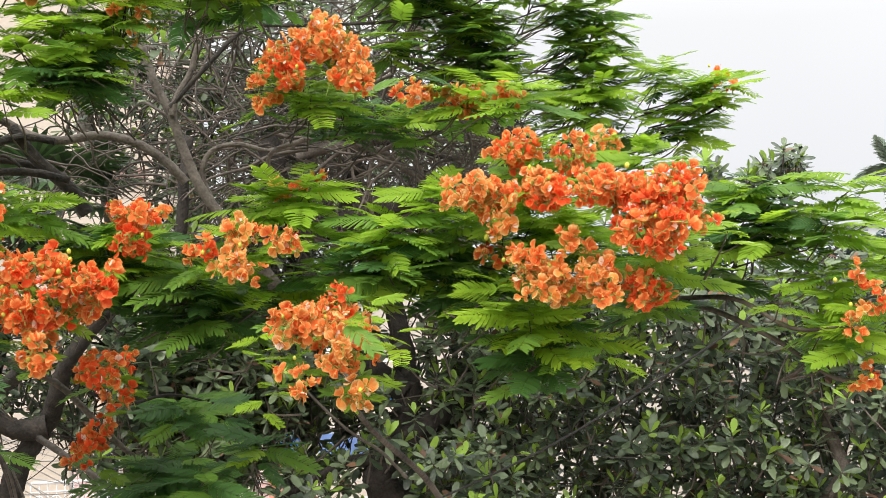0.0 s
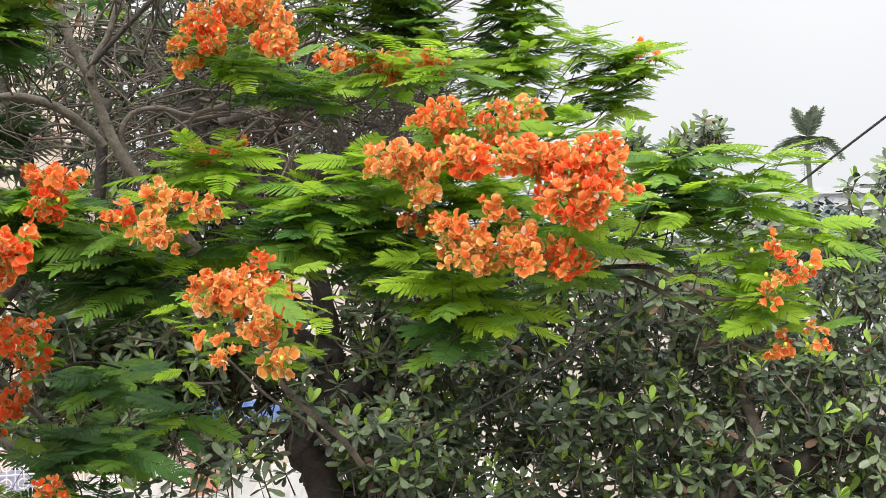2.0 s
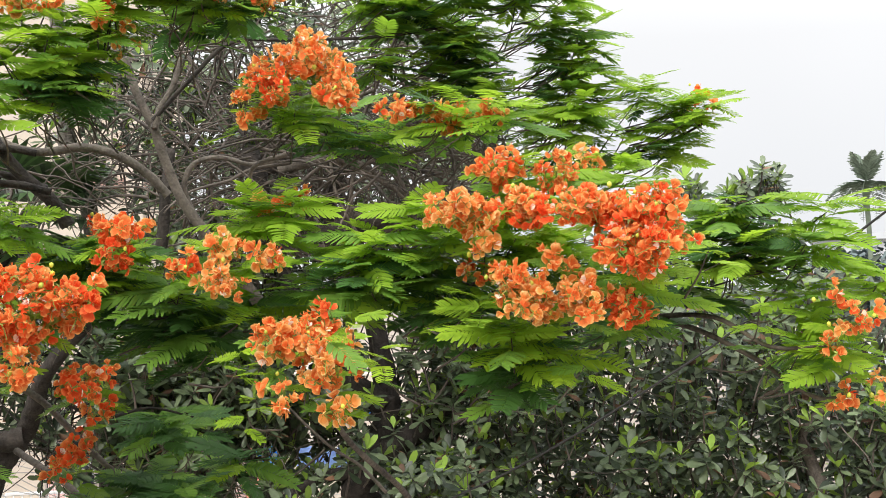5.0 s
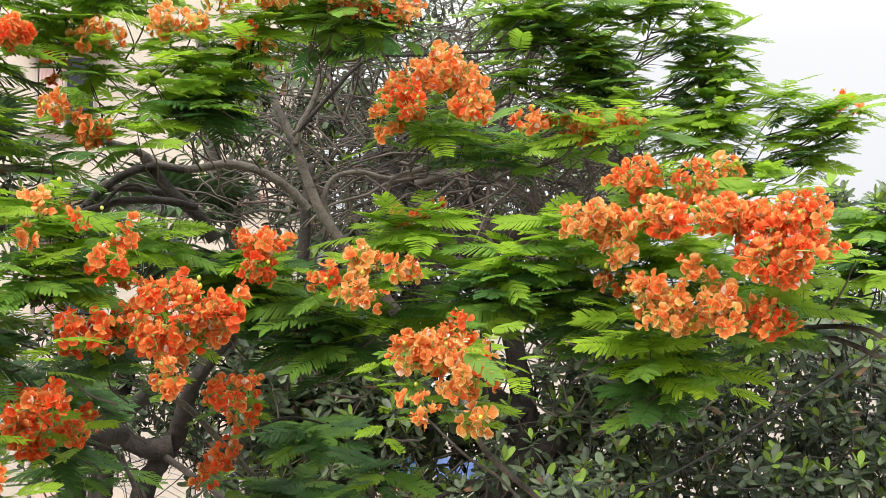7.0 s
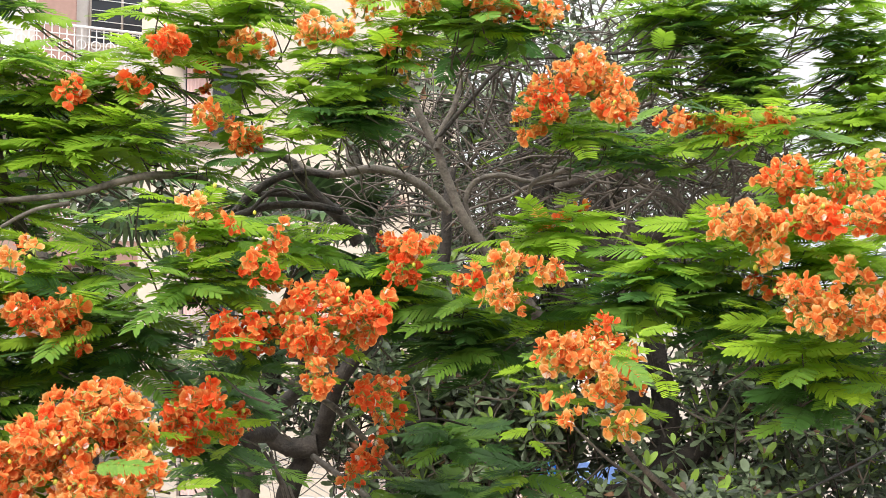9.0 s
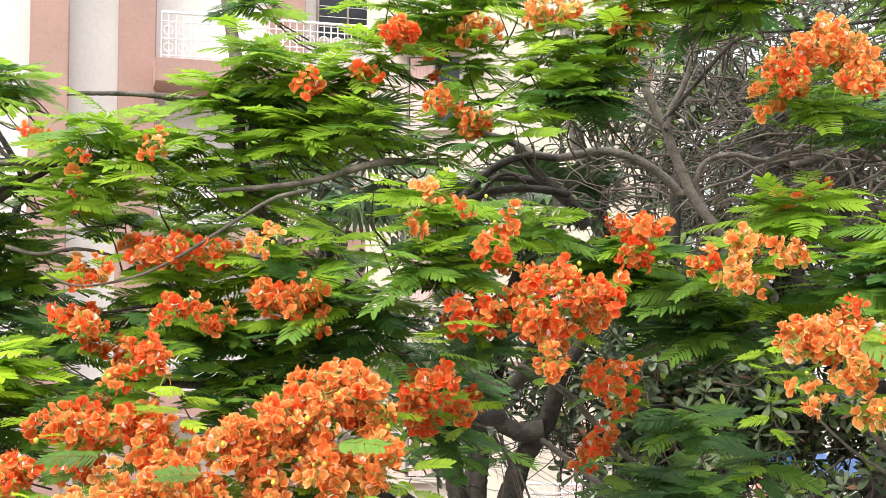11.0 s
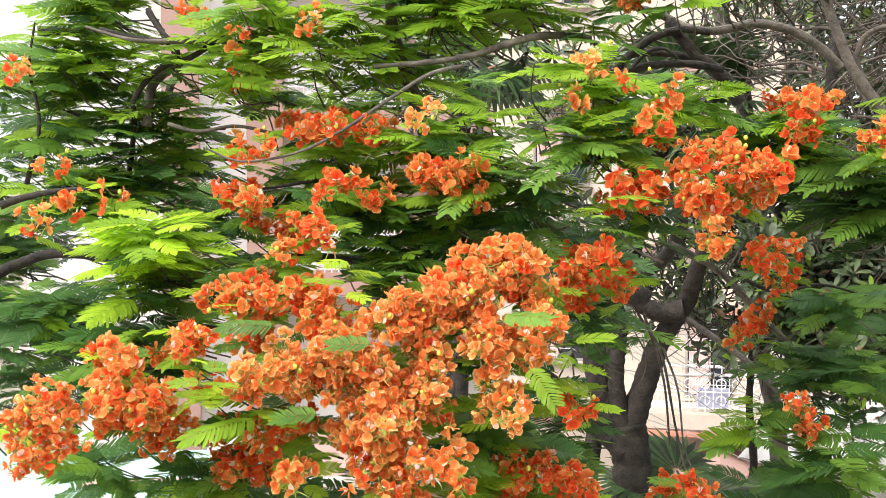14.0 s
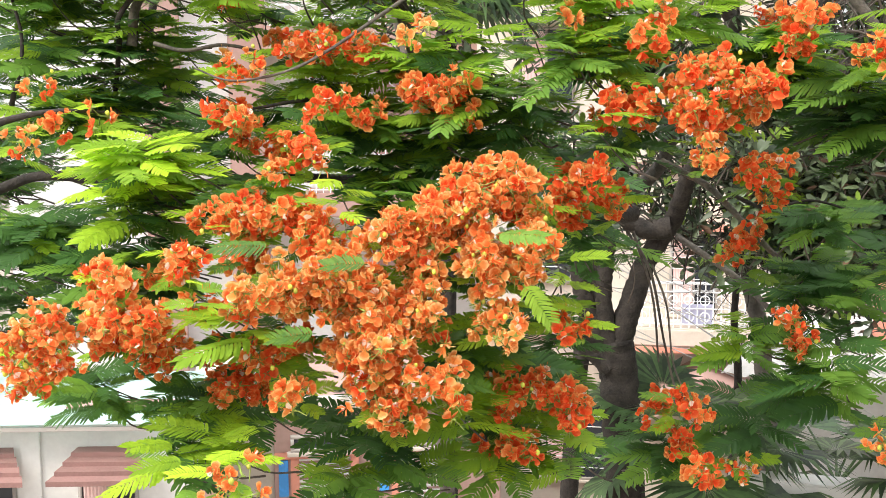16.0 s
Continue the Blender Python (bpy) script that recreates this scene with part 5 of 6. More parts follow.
leaf_bank((-3.22, 4.68, 7.51), 0.03, 0.20, 0.07, 4, 0.25)
leaf_bank((-3.79, 4.37, 7.50), 0.05, 0.18, 0.02, 3, 0.50)
leaf_bank((-4.49, 4.96, 7.74), 0.12, 0.20, 0.06, 4, 0.00)
leaf_bank((-3.03, 4.91, 8.03), 0.09, 0.20, 0.03, 4, 0.35)
leaf_bank((-3.50, 3.56, 7.19), 0.03, 0.14, 0.02, 1, 0.95)
leaf_bank((-3.41, 3.85, 6.99), 0.05, 0.16, 0.02, 2, 0.70)
leaf_bank((-3.08, 4.04, 7.55), 0.03, 0.14, 0.02, 1, 0.90)
leaf_bank((-3.48, 3.85, 7.36), 0.03, 0.14, 0.02, 1, 0.70)
leaf_bank((-2.31, 4.38, 7.44), 0.03, 0.14, 0.02, 1, 0.90)
leaf_bank((-2.67, 4.31, 7.19), 0.03, 0.14, 0.02, 1, 0.40)
leaf_bank((-2.79, 4.70, 6.86), 0.03, 0.16, 0.04, 2, 0.10)
leaf_bank((-4.00, 5.35, 8.31), 0.06, 0.18, 0.03, 3, 0.40)
leaf_bank((-3.11, 5.21, 7.72), 0.09, 0.20, 0.04, 4, 0.05)
# lower left, under the flowers
leaf_bank((-5.06, 4.21, 7.28), 0.11, 0.24, 0.08, 6, 0.05)
leaf_bank((-4.92, 4.50, 7.00), 0.21, 0.20, 0.06, 4, 0.00)
leaf_bank((-4.51, 4.06, 6.56), 0.06, 0.18, 0.04, 3, 0.00)
leaf_bank((-4.03, 4.23, 6.55), 0.05, 0.18, 0.03, 3, 0.00)
leaf_bank((-3.72, 3.83, 6.45), 0.15, 0.20, 0.02, 4, 0.35)
leaf_bank((-3.42, 3.43, 6.43), 0.03, 0.14, 0.02, 1, 0.50)
leaf_bank((-3.22, 4.45, 6.46), 0.15, 0.20, 0.03, 4, 0.10)
leaf_bank((-3.65, 4.27, 6.85), 0.03, 0.16, 0.04, 2, 0.30)
leaf_bank((-3.57, 3.70, 7.04), 0.03, 0.14, 0.02, 1, 0.95)
leaf_bank((-2.66, 4.42, 6.57), 0.03, 0.16, 0.02, 2, 0.80)
leaf_bank((-2.58, 4.90, 6.26), 0.19, 0.22, 0.06, 5, 0.15)
leaf_bank((-2.99, 4.47, 6.21), 0.04, 0.16, 0.02, 2, 0.10)
leaf_bank((-2.72, 5.06, 6.64), 0.03, 0.18, 0.06, 3, 0.00)
leaf_bank((-3.24, 4.32, 6.19), 0.03, 0.16, 0.02, 2, 0.20)
leaf_bank((-2.15, 4.43, 7.24), 0.03, 0.14, 0.02, 1, 0.60)
leaf_bank((-2.12, 4.55, 7.00), 0.03, 0.14, 0.02, 1, 0.60)
leaf_bank((-2.75, 4.71, 6.83), 0.03, 0.16, 0.02, 2, 0.20)
# deep foliage on the shaded far left; banks under 0.1 wear the shade tone
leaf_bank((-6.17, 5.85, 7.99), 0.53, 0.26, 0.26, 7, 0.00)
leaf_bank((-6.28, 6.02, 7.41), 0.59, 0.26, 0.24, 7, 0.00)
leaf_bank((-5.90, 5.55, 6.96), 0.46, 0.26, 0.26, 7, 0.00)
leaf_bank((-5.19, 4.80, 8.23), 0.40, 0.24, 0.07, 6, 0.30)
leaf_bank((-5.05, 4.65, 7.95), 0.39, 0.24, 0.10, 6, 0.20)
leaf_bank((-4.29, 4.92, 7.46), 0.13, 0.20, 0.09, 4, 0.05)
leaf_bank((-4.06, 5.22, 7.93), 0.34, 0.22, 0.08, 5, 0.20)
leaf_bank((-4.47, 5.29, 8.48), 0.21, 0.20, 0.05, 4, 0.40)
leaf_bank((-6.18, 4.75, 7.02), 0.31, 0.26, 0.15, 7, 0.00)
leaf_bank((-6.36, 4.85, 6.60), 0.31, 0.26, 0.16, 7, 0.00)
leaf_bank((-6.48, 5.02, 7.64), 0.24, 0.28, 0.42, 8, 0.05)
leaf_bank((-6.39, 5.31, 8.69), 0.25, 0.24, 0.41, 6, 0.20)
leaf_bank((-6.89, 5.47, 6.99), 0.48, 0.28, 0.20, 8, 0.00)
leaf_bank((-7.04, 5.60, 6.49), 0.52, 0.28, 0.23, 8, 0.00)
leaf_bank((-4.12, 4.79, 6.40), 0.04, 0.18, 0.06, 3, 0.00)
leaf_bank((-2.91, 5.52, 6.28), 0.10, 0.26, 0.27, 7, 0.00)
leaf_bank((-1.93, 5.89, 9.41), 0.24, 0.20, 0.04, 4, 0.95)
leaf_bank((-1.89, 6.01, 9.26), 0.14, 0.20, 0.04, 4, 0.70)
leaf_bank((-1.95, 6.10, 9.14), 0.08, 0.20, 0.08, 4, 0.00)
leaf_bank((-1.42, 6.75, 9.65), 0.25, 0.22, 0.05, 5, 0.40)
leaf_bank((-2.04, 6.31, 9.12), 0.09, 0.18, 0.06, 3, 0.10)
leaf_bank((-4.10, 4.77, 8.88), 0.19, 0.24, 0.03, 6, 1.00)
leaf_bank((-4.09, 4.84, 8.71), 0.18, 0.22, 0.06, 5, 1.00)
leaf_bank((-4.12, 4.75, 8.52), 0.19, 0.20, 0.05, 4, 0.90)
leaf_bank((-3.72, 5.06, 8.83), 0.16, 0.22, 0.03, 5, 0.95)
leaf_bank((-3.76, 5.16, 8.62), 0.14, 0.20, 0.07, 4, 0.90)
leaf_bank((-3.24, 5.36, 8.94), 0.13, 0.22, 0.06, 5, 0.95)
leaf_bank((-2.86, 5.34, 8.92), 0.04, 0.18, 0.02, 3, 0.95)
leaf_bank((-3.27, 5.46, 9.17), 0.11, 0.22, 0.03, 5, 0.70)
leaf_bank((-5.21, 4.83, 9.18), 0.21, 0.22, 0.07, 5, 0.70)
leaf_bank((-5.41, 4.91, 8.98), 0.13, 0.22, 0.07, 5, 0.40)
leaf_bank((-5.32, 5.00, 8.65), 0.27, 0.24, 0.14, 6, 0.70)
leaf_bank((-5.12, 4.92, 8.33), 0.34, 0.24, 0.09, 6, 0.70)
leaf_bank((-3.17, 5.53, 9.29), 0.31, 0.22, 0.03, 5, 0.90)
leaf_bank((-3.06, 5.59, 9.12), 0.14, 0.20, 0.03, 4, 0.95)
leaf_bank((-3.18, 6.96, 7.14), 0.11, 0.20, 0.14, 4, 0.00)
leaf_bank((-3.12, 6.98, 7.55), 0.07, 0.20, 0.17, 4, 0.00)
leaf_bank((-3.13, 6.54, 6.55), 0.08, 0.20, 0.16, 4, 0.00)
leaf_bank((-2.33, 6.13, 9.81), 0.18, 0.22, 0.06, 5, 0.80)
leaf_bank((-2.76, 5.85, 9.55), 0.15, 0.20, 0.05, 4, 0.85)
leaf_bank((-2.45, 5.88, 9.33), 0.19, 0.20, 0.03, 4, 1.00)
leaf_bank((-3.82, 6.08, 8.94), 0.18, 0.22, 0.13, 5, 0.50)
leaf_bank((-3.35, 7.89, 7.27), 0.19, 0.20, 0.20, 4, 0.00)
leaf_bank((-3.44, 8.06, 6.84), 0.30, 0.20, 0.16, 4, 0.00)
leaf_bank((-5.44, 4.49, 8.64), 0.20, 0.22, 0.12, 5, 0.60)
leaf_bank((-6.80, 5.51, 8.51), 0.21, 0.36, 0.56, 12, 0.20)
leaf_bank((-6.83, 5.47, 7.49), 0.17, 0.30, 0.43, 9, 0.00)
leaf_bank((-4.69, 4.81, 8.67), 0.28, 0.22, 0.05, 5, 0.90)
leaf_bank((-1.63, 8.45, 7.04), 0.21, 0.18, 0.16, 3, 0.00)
leaf_bank((0.62, 5.77, 8.26), 0.18, 0.20, 0.02, 4, 0.40)
leaf_bank((0.79, 5.95, 8.16), 0.05, 0.20, 0.02, 4, 0.20)
leaf_bank((-0.05, 8.60, 10.08), 0.38, 0.22, 0.12, 5, 0.30)
leaf_bank((0.82, 8.46, 9.31), 0.16, 0.20, 0.14, 4, 0.60)
leaf_bank((-3.93, 5.40, 9.19), 0.15, 0.20, 0.05, 4, 0.90)
leaf_bank((-4.07, 5.67, 8.47), 0.13, 0.18, 0.03, 3, 0.50)

# flower meshes


def petal(q, size, cup):
    """A clawed, crinkled, fan-shaped petal along x; its uv run from the claw and the middle out to the ruffled margin, and across."""
    across, rows = 6, ((0.0, 0.05), (0.24, 0.09), (0.45, 0.62), (0.70, 1.0), (0.90, 0.86), (1.0, 0.50))
    wide = size * q.uniform(0.42, 0.56)
    phase, folds = q.uniform(0, 6.28), q.uniform(5.5, 8.5)
    v, uv, f = [], [], []
    for u, ww in rows:
        for k in range(across + 1):
            s = 2 * k / across - 1
            x = size * (u - 0.10 * u * s * s) * (1 + (q.uniform(-0.05, 0.05) if u > 0.6 else 0))
            ruffle = 0.085 * size * u * u * (0.4 + abs(s)) * math.sin(folds * s + phase + 2.0 * u) + q.uniform(-0.03, 0.03) * size * u
            v.append((x, wide * ww * s, cup * u * u + 0.10 * size * ww * s * s + ruffle))
            uv.append((max(abs(s) ** 3 * u, u ** 3), 0.5 + 0.5 * s))
    for i in range(len(rows) - 1):
        for k in range(across):
            o = i * (across + 1) + k
            f.append((o, o + 1, o + across + 2, o + across + 1))
    return v, f, uv


def flower_mesh(seed, tone):
    q = random.Random(seed)
    verts, faces, uvs, mats = [], [], [], []

    def put(v, f, uv, slot, m):
        base = len(verts)
        verts.extend([tuple(m @ Vector(p)) for p in v])
        for face in f:
            faces.append(tuple(base + i for i in face))
            uvs.extend([uv[i] for i in face])
            mats.append(slot)

    for k in range(5):
        a = 72 * k + q.uniform(-9, 9)
        v, f, uv = petal(q, 0.048 * q.uniform(0.85, 1.1) * (0.72 if k == 0 else 1), q.uniform(-0.03, 0.03))
        put(v, f, uv, 1 if k == 0 and seed % 4 == 1 else 0, pose(0, 0, 0, 0, 0, a) @ pose(0, 0, 0, 0, -q.uniform(-25, 68), 0))
    for k in range(7):
        a = q.uniform(0, 6.28)
        tip = Vector((0.02 * math.cos(a), 0.02 * math.sin(a), q.uniform(0.03, 0.055)))
        v, f = tube([Vector((0, 0, 0)), tip * 0.55 + Vector((0, 0, 0.006)), tip], 0.0012, 0.0012, 3)
        put(v, f, [(0.3, 0.5)] * len(v), 0, Matrix.Identity(4))
    for k in range(5):
        a = 2 * math.pi * (k + 0.5) / 5
        c, s = math.cos(a), math.sin(a)
        put([(0, 0, -0.004), (0.012 * c - 0.006 * s, 0.012 * s + 0.006 * c, -0.005), (0.03 * c, 0.03 * s, -0.012), (0.012 * c + 0.006 * s, 0.012 * s - 0.006 * c, -0.005)], [(0, 3, 2, 1)], [(0.2, 0.5)] * 4, 2, Matrix.Identity(4))
    v, f = tube([Vector((0, 0, -0.07)), Vector((0.004, 0, -0.03)), Vector((0, 0, 0))], 0.002, 0.003, 3)
    put(v, f, [(0, 0.5)] * len(v), 2, Matrix.Identity(4))
    return mesh_of("flower", verts, faces, [M[tone], M["petal_white"], M["stalk"]], True, uvs, mats)


FLOWERS = {tone: [flower_mesh(90 + k, tone) for k in range(8)] for tone in ("petal_red", "petal_orange", "petal_pale")}
ball = bmesh.new()
bmesh.ops.create_icosphere(ball, subdivisions=1, radius=1.0)
ball.verts.index_update()
BALL = [tuple(v.co) for v in ball.verts], [tuple(v.index for v in g.verts) for g in ball.faces]
ball.free()
BUD = mesh_of("bud", *BALL, M["bud"], True)


def flower_cluster(c, rx, rz, n, tone):
    """A cluster of open flowers and buds on short stalks, standing out all round its stem."""
    c = Vector(c)
    ahead = Vector((c.x, c.y, 0)).normalized()
    side = Vector((ahead.y, -ahead.x, 0))
    stem = Heap()
    root = c + ahead * 0.16 + Vector((0, 0, -rz * 0.5))
    n_stem = max(1, n // 4)
    wide = 1.3 if tone < 0.3 else 1.05
    tips = []
    for k in range(n_stem):
        w, u = rnd.uniform(0, 6.283), math.sqrt(rnd.random())
        tip = c + side * math.cos(w) * u * wide * max(0.015, rx - 0.06) - ahead * rnd.uniform(-0.06, 0.12) + Vector((0, 0, math.sin(w) * u * max(0.015, rz - 0.05)))
        stem.add(*tube(spline([root, root.lerp(tip, 0.5) + Vector((0, 0, -0.02)), tip], 3), 0.006, 0.003, 5))
        tips.append(tip)
    cluster = stem.build("inflorescence", M["stalk"], flame_tree)
    for k in range(round(n * 2.2)):
        tip = tips[k % n_stem]
        w, u = rnd.uniform(0, 6.283), math.sqrt(rnd.random())
        p = tip + side * math.cos(w) * u * 0.075 + ahead * rnd.uniform(-0.09, 0.07) + Vector((0, 0, math.sin(w) * u * 0.07))
        local = Vector(((p - c).dot(side) / rx, 0, (p.z - c.z) / rz))
        face = side * local.x * 0.7 - ahead * (0.6 + rnd.uniform(-0.5, 0.4)) + Vector((rnd.uniform(-0.8, 0.8), rnd.uniform(-0.5, 0.5), 0.3 + local.z * 0.4 + rnd.uniform(-0.7, 0.7)))
        t = tone + 0.11 + rnd.uniform(-0.4, 0.4) + 0.1 * local.z
        kind = "petal_red" if t < 0.3 else ("petal_orange" if t < 0.8 else "petal_pale")
        m = aim(p, face.orthogonal(), face, rnd.uniform(0.6, 1.08)) @ pose(0, 0, 0, 0, 0, rnd.uniform(0, 360))
        fl = hold(new("flower", rnd.choice(FLOWERS[kind])), cluster)
        fl.matrix_basis = m
    for k in range(max(1, n // 7)):
        tip = rnd.choice(tips) + side * rnd.uniform(-0.07, 0.07) - ahead * rnd.uniform(0.0, 0.09) + Vector((0, 0, rnd.uniform(-0.04, 0.09)))
        s = rnd.uniform(0.008, 0.013)
        bud = hold(new("bud", BUD), cluster)
        bud.matrix_basis = Matrix.Translation(tip) @ Matrix.Diagonal((s, s, s * 1.25, 1))
    spray(c + ahead * 0.16 + Vector((0, 0, -rz * 0.5)), 4 + n // 8, 0.55, rnd, size=0.62)


# lower great mass of flowers
flower_cluster((-2.51, 4.36, 7.60), 0.26, 0.15, 44, 0.42)
flower_cluster((-2.78, 4.14, 7.39), 0.24, 0.14, 42, 0.60)
flower_cluster((-2.63, 4.23, 7.48), 0.16, 0.10, 18, 0.55)
flower_cluster((-2.31, 4.37, 7.36), 0.10, 0.11, 12, 0.55)
flower_cluster((-3.20, 3.78, 7.21), 0.22, 0.11, 32, 0.75)
flower_cluster((-2.96, 3.93, 7.18), 0.19, 0.11, 28, 0.72)
flower_cluster((-2.45, 4.24, 7.27), 0.23, 0.14, 38, 0.80)
flower_cluster((-2.80, 4.02, 7.10), 0.26, 0.11, 26, 0.70)
flower_cluster((-2.80, 3.98, 6.95), 0.26, 0.10, 22, 0.60)
flower_cluster((-2.38, 4.12, 7.07), 0.10, 0.09, 9, 0.85)
flower_cluster((-2.76, 3.91, 6.78), 0.20, 0.13, 26, 0.45)
flower_cluster((-2.53, 4.03, 6.79), 0.12, 0.11, 12, 0.50)
flower_cluster((-3.08, 3.76, 6.78), 0.14, 0.08, 9, 0.50)
flower_cluster((-3.35, 3.85, 6.89), 0.12, 0.09, 9, 0.25)
flower_cluster((-2.19, 4.53, 7.06), 0.06, 0.11, 6, 0.30)
flower_cluster((-2.40, 4.67, 6.58), 0.22, 0.16, 24, 0.20)
flower_cluster((-2.56, 4.64, 6.37), 0.11, 0.08, 6, 0.15)
flower_cluster((-2.47, 5.24, 7.51), 0.12, 0.23, 20, 0.10)
flower_cluster((-2.35, 5.50, 7.48), 0.06, 0.07, 4, 0.10)
flower_cluster((-4.19, 3.36, 6.91), 0.19, 0.22, 50, 0.42)
flower_cluster((-4.03, 3.69, 6.98), 0.22, 0.13, 34, 0.38)
flower_cluster((-4.11, 3.66, 7.18), 0.09, 0.09, 9, 0.42)
flower_cluster((-4.00, 4.03, 7.17), 0.13, 0.10, 10, 0.30)
flower_cluster((-3.87, 3.93, 6.81), 0.23, 0.12, 24, 0.22)
flower_cluster((-3.79, 4.08, 6.62), 0.22, 0.10, 12, 0.15)
flower_cluster((-3.12, 3.24, 6.51), 0.06, 0.04, 3, 0.40)
flower_cluster((-3.06, 3.30, 6.55), 0.04, 0.03, 2, 0.30)
flower_cluster((-1.44, 5.56, 6.87), 0.18, 0.12, 13, 0.20)
flower_cluster((-2.04, 5.61, 6.35), 0.19, 0.18, 18, 0.08)
flower_cluster((-1.89, 5.57, 6.09), 0.07, 0.05, 4, 0.10)
flower_cluster((-1.72, 5.63, 6.12), 0.07, 0.04, 3, 0.10)
flower_cluster((-1.01, 5.41, 6.40), 0.06, 0.06, 4, 0.45)
# mid crown
flower_cluster((-1.70, 4.99, 7.98), 0.23, 0.22, 62, 0.26)
flower_cluster((-1.73, 4.87, 7.77), 0.09, 0.09, 7, 0.50)
flower_cluster((-2.24, 5.35, 7.94), 0.17, 0.14, 14, 0.12)
flower_cluster((-1.76, 5.96, 7.20), 0.15, 0.15, 13, 0.08)
flower_cluster((-1.78, 6.70, 8.40), 0.22, 0.10, 15, 0.30)
flower_cluster((-3.92, 5.04, 8.24), 0.29, 0.12, 24, 0.20)
flower_cluster((-4.21, 4.71, 8.14), 0.07, 0.05, 4, 0.30)
flower_cluster((-3.90, 4.82, 7.75), 0.15, 0.07, 8, 0.15)
flower_cluster((-3.84, 4.34, 7.44), 0.18, 0.14, 22, 0.30)
flower_cluster((-3.89, 4.95, 7.71), 0.09, 0.06, 5, 0.30)
flower_cluster((-3.18, 5.04, 8.03), 0.17, 0.08, 9, 0.20)
flower_cluster((-3.58, 4.92, 7.91), 0.10, 0.05, 5, 0.20)
flower_cluster((-3.11, 5.08, 7.91), 0.12, 0.07, 6, 0.20)
flower_cluster((-4.10, 4.80, 7.77), 0.18, 0.06, 7, 0.10)
flower_cluster((-2.92, 5.28, 7.72), 0.09, 0.04, 4, 0.30)
flower_cluster((-2.51, 5.66, 8.32), 0.18, 0.07, 7, 0.25)
flower_cluster((-3.31, 4.06, 7.12), 0.15, 0.08, 9, 0.35)
flower_cluster((-2.32, 5.74, 8.23), 0.12, 0.06, 5, 0.25)
# upper crown
flower_cluster((-0.56, 5.79, 9.22), 0.23, 0.16, 28, 0.68)
flower_cluster((-0.82, 5.79, 9.10), 0.13, 0.15, 16, 0.32)
flower_cluster((-0.46, 5.78, 9.07), 0.12, 0.09, 10, 0.60)
flower_cluster((-0.94, 5.79, 8.99), 0.10, 0.06, 6, 0.55)
flower_cluster((-0.48, 4.92, 7.86), 0.20, 0.11, 22, 0.62)
flower_cluster((-0.38, 4.87, 7.71), 0.16, 0.13, 20, 0.75)
flower_cluster((-0.65, 4.90, 7.85), 0.06, 0.10, 8, 0.72)
flower_cluster((-0.43, 5.02, 7.94), 0.11, 0.06, 8, 0.30)
flower_cluster((-0.61, 4.84, 7.65), 0.05, 0.05, 4, 0.60)
flower_cluster((-0.38, 4.86, 7.58), 0.07, 0.05, 5, 0.85)
flower_cluster((-0.90, 5.27, 8.25), 0.12, 0.06, 9, 0.85)
flower_cluster((-0.93, 5.21, 8.11), 0.12, 0.07, 10, 0.82)
flower_cluster((-1.11, 5.33, 8.20), 0.05, 0.08, 5, 0.25)
flower_cluster((-0.73, 5.34, 8.23), 0.05, 0.08, 5, 0.70)
flower_cluster((-0.89, 6.16, 8.52), 0.11, 0.06, 5, 0.60)
flower_cluster((-0.72, 6.18, 8.57), 0.05, 0.05, 3, 0.30)
flower_cluster((-1.99, 5.63, 9.53), 0.20, 0.08, 13, 0.72)
flower_cluster((-2.40, 5.72, 9.45), 0.17, 0.07, 11, 0.70)
flower_cluster((-2.76, 5.45, 9.43), 0.15, 0.11, 14, 0.20)
flower_cluster((-1.49, 5.75, 9.62), 0.10, 0.07, 7, 0.80)
flower_cluster((-1.07, 5.84, 9.64), 0.18, 0.08, 12, 0.60)
flower_cluster((-0.79, 5.89, 9.58), 0.11, 0.11, 9, 0.45)
flower_cluster((-1.63, 5.77, 9.42), 0.12, 0.03, 4, 0.40)
flower_cluster((-2.50, 5.44, 9.01), 0.10, 0.06, 7, 0.60)
flower_cluster((-2.31, 5.48, 8.92), 0.11, 0.09, 11, 0.50)
flower_cluster((-3.10, 5.12, 9.10), 0.07, 0.07, 5, 0.35)
flower_cluster((-2.68, 5.85, 9.33), 0.07, 0.04, 3, 0.25)
flower_cluster((-2.84, 5.36, 9.17), 0.11, 0.05, 5, 0.30)
flower_cluster((-2.54, 5.48, 8.57), 0.07, 0.04, 3, 0.70)
flower_cluster((-1.53, 5.81, 9.33), 0.04, 0.06, 3, 0.75)
flower_cluster((-3.20, 5.05, 7.95), 0.21, 0.13, 13, 0.18)
flower_cluster((-0.17, 6.05, 9.04), 0.09, 0.05, 5, 0.55)
flower_cluster((0.20, 6.15, 9.01), 0.18, 0.06, 9, 0.60)
flower_cluster((-1.78, 5.77, 9.66), 0.12, 0.05, 6, 0.75)
flower_cluster((-4.58, 4.81, 8.91), 0.09, 0.05, 6, 0.30)
flower_cluster((-3.76, 4.72, 8.76), 0.06, 0.03, 4, 0.25)
flower_cluster((-4.07, 4.50, 8.68), 0.04, 0.03, 2, 0.20)
flower_cluster((-4.03, 4.54, 8.52), 0.04, 0.02, 2, 0.30)
flower_cluster((-5.12, 4.06, 8.53), 0.07, 0.03, 3, 0.25)
flower_cluster((-4.67, 3.99, 7.87), 0.04, 0.04, 3, 0.30)
flower_cluster((-4.79, 3.86, 7.77), 0.07, 0.04, 4, 0.35)
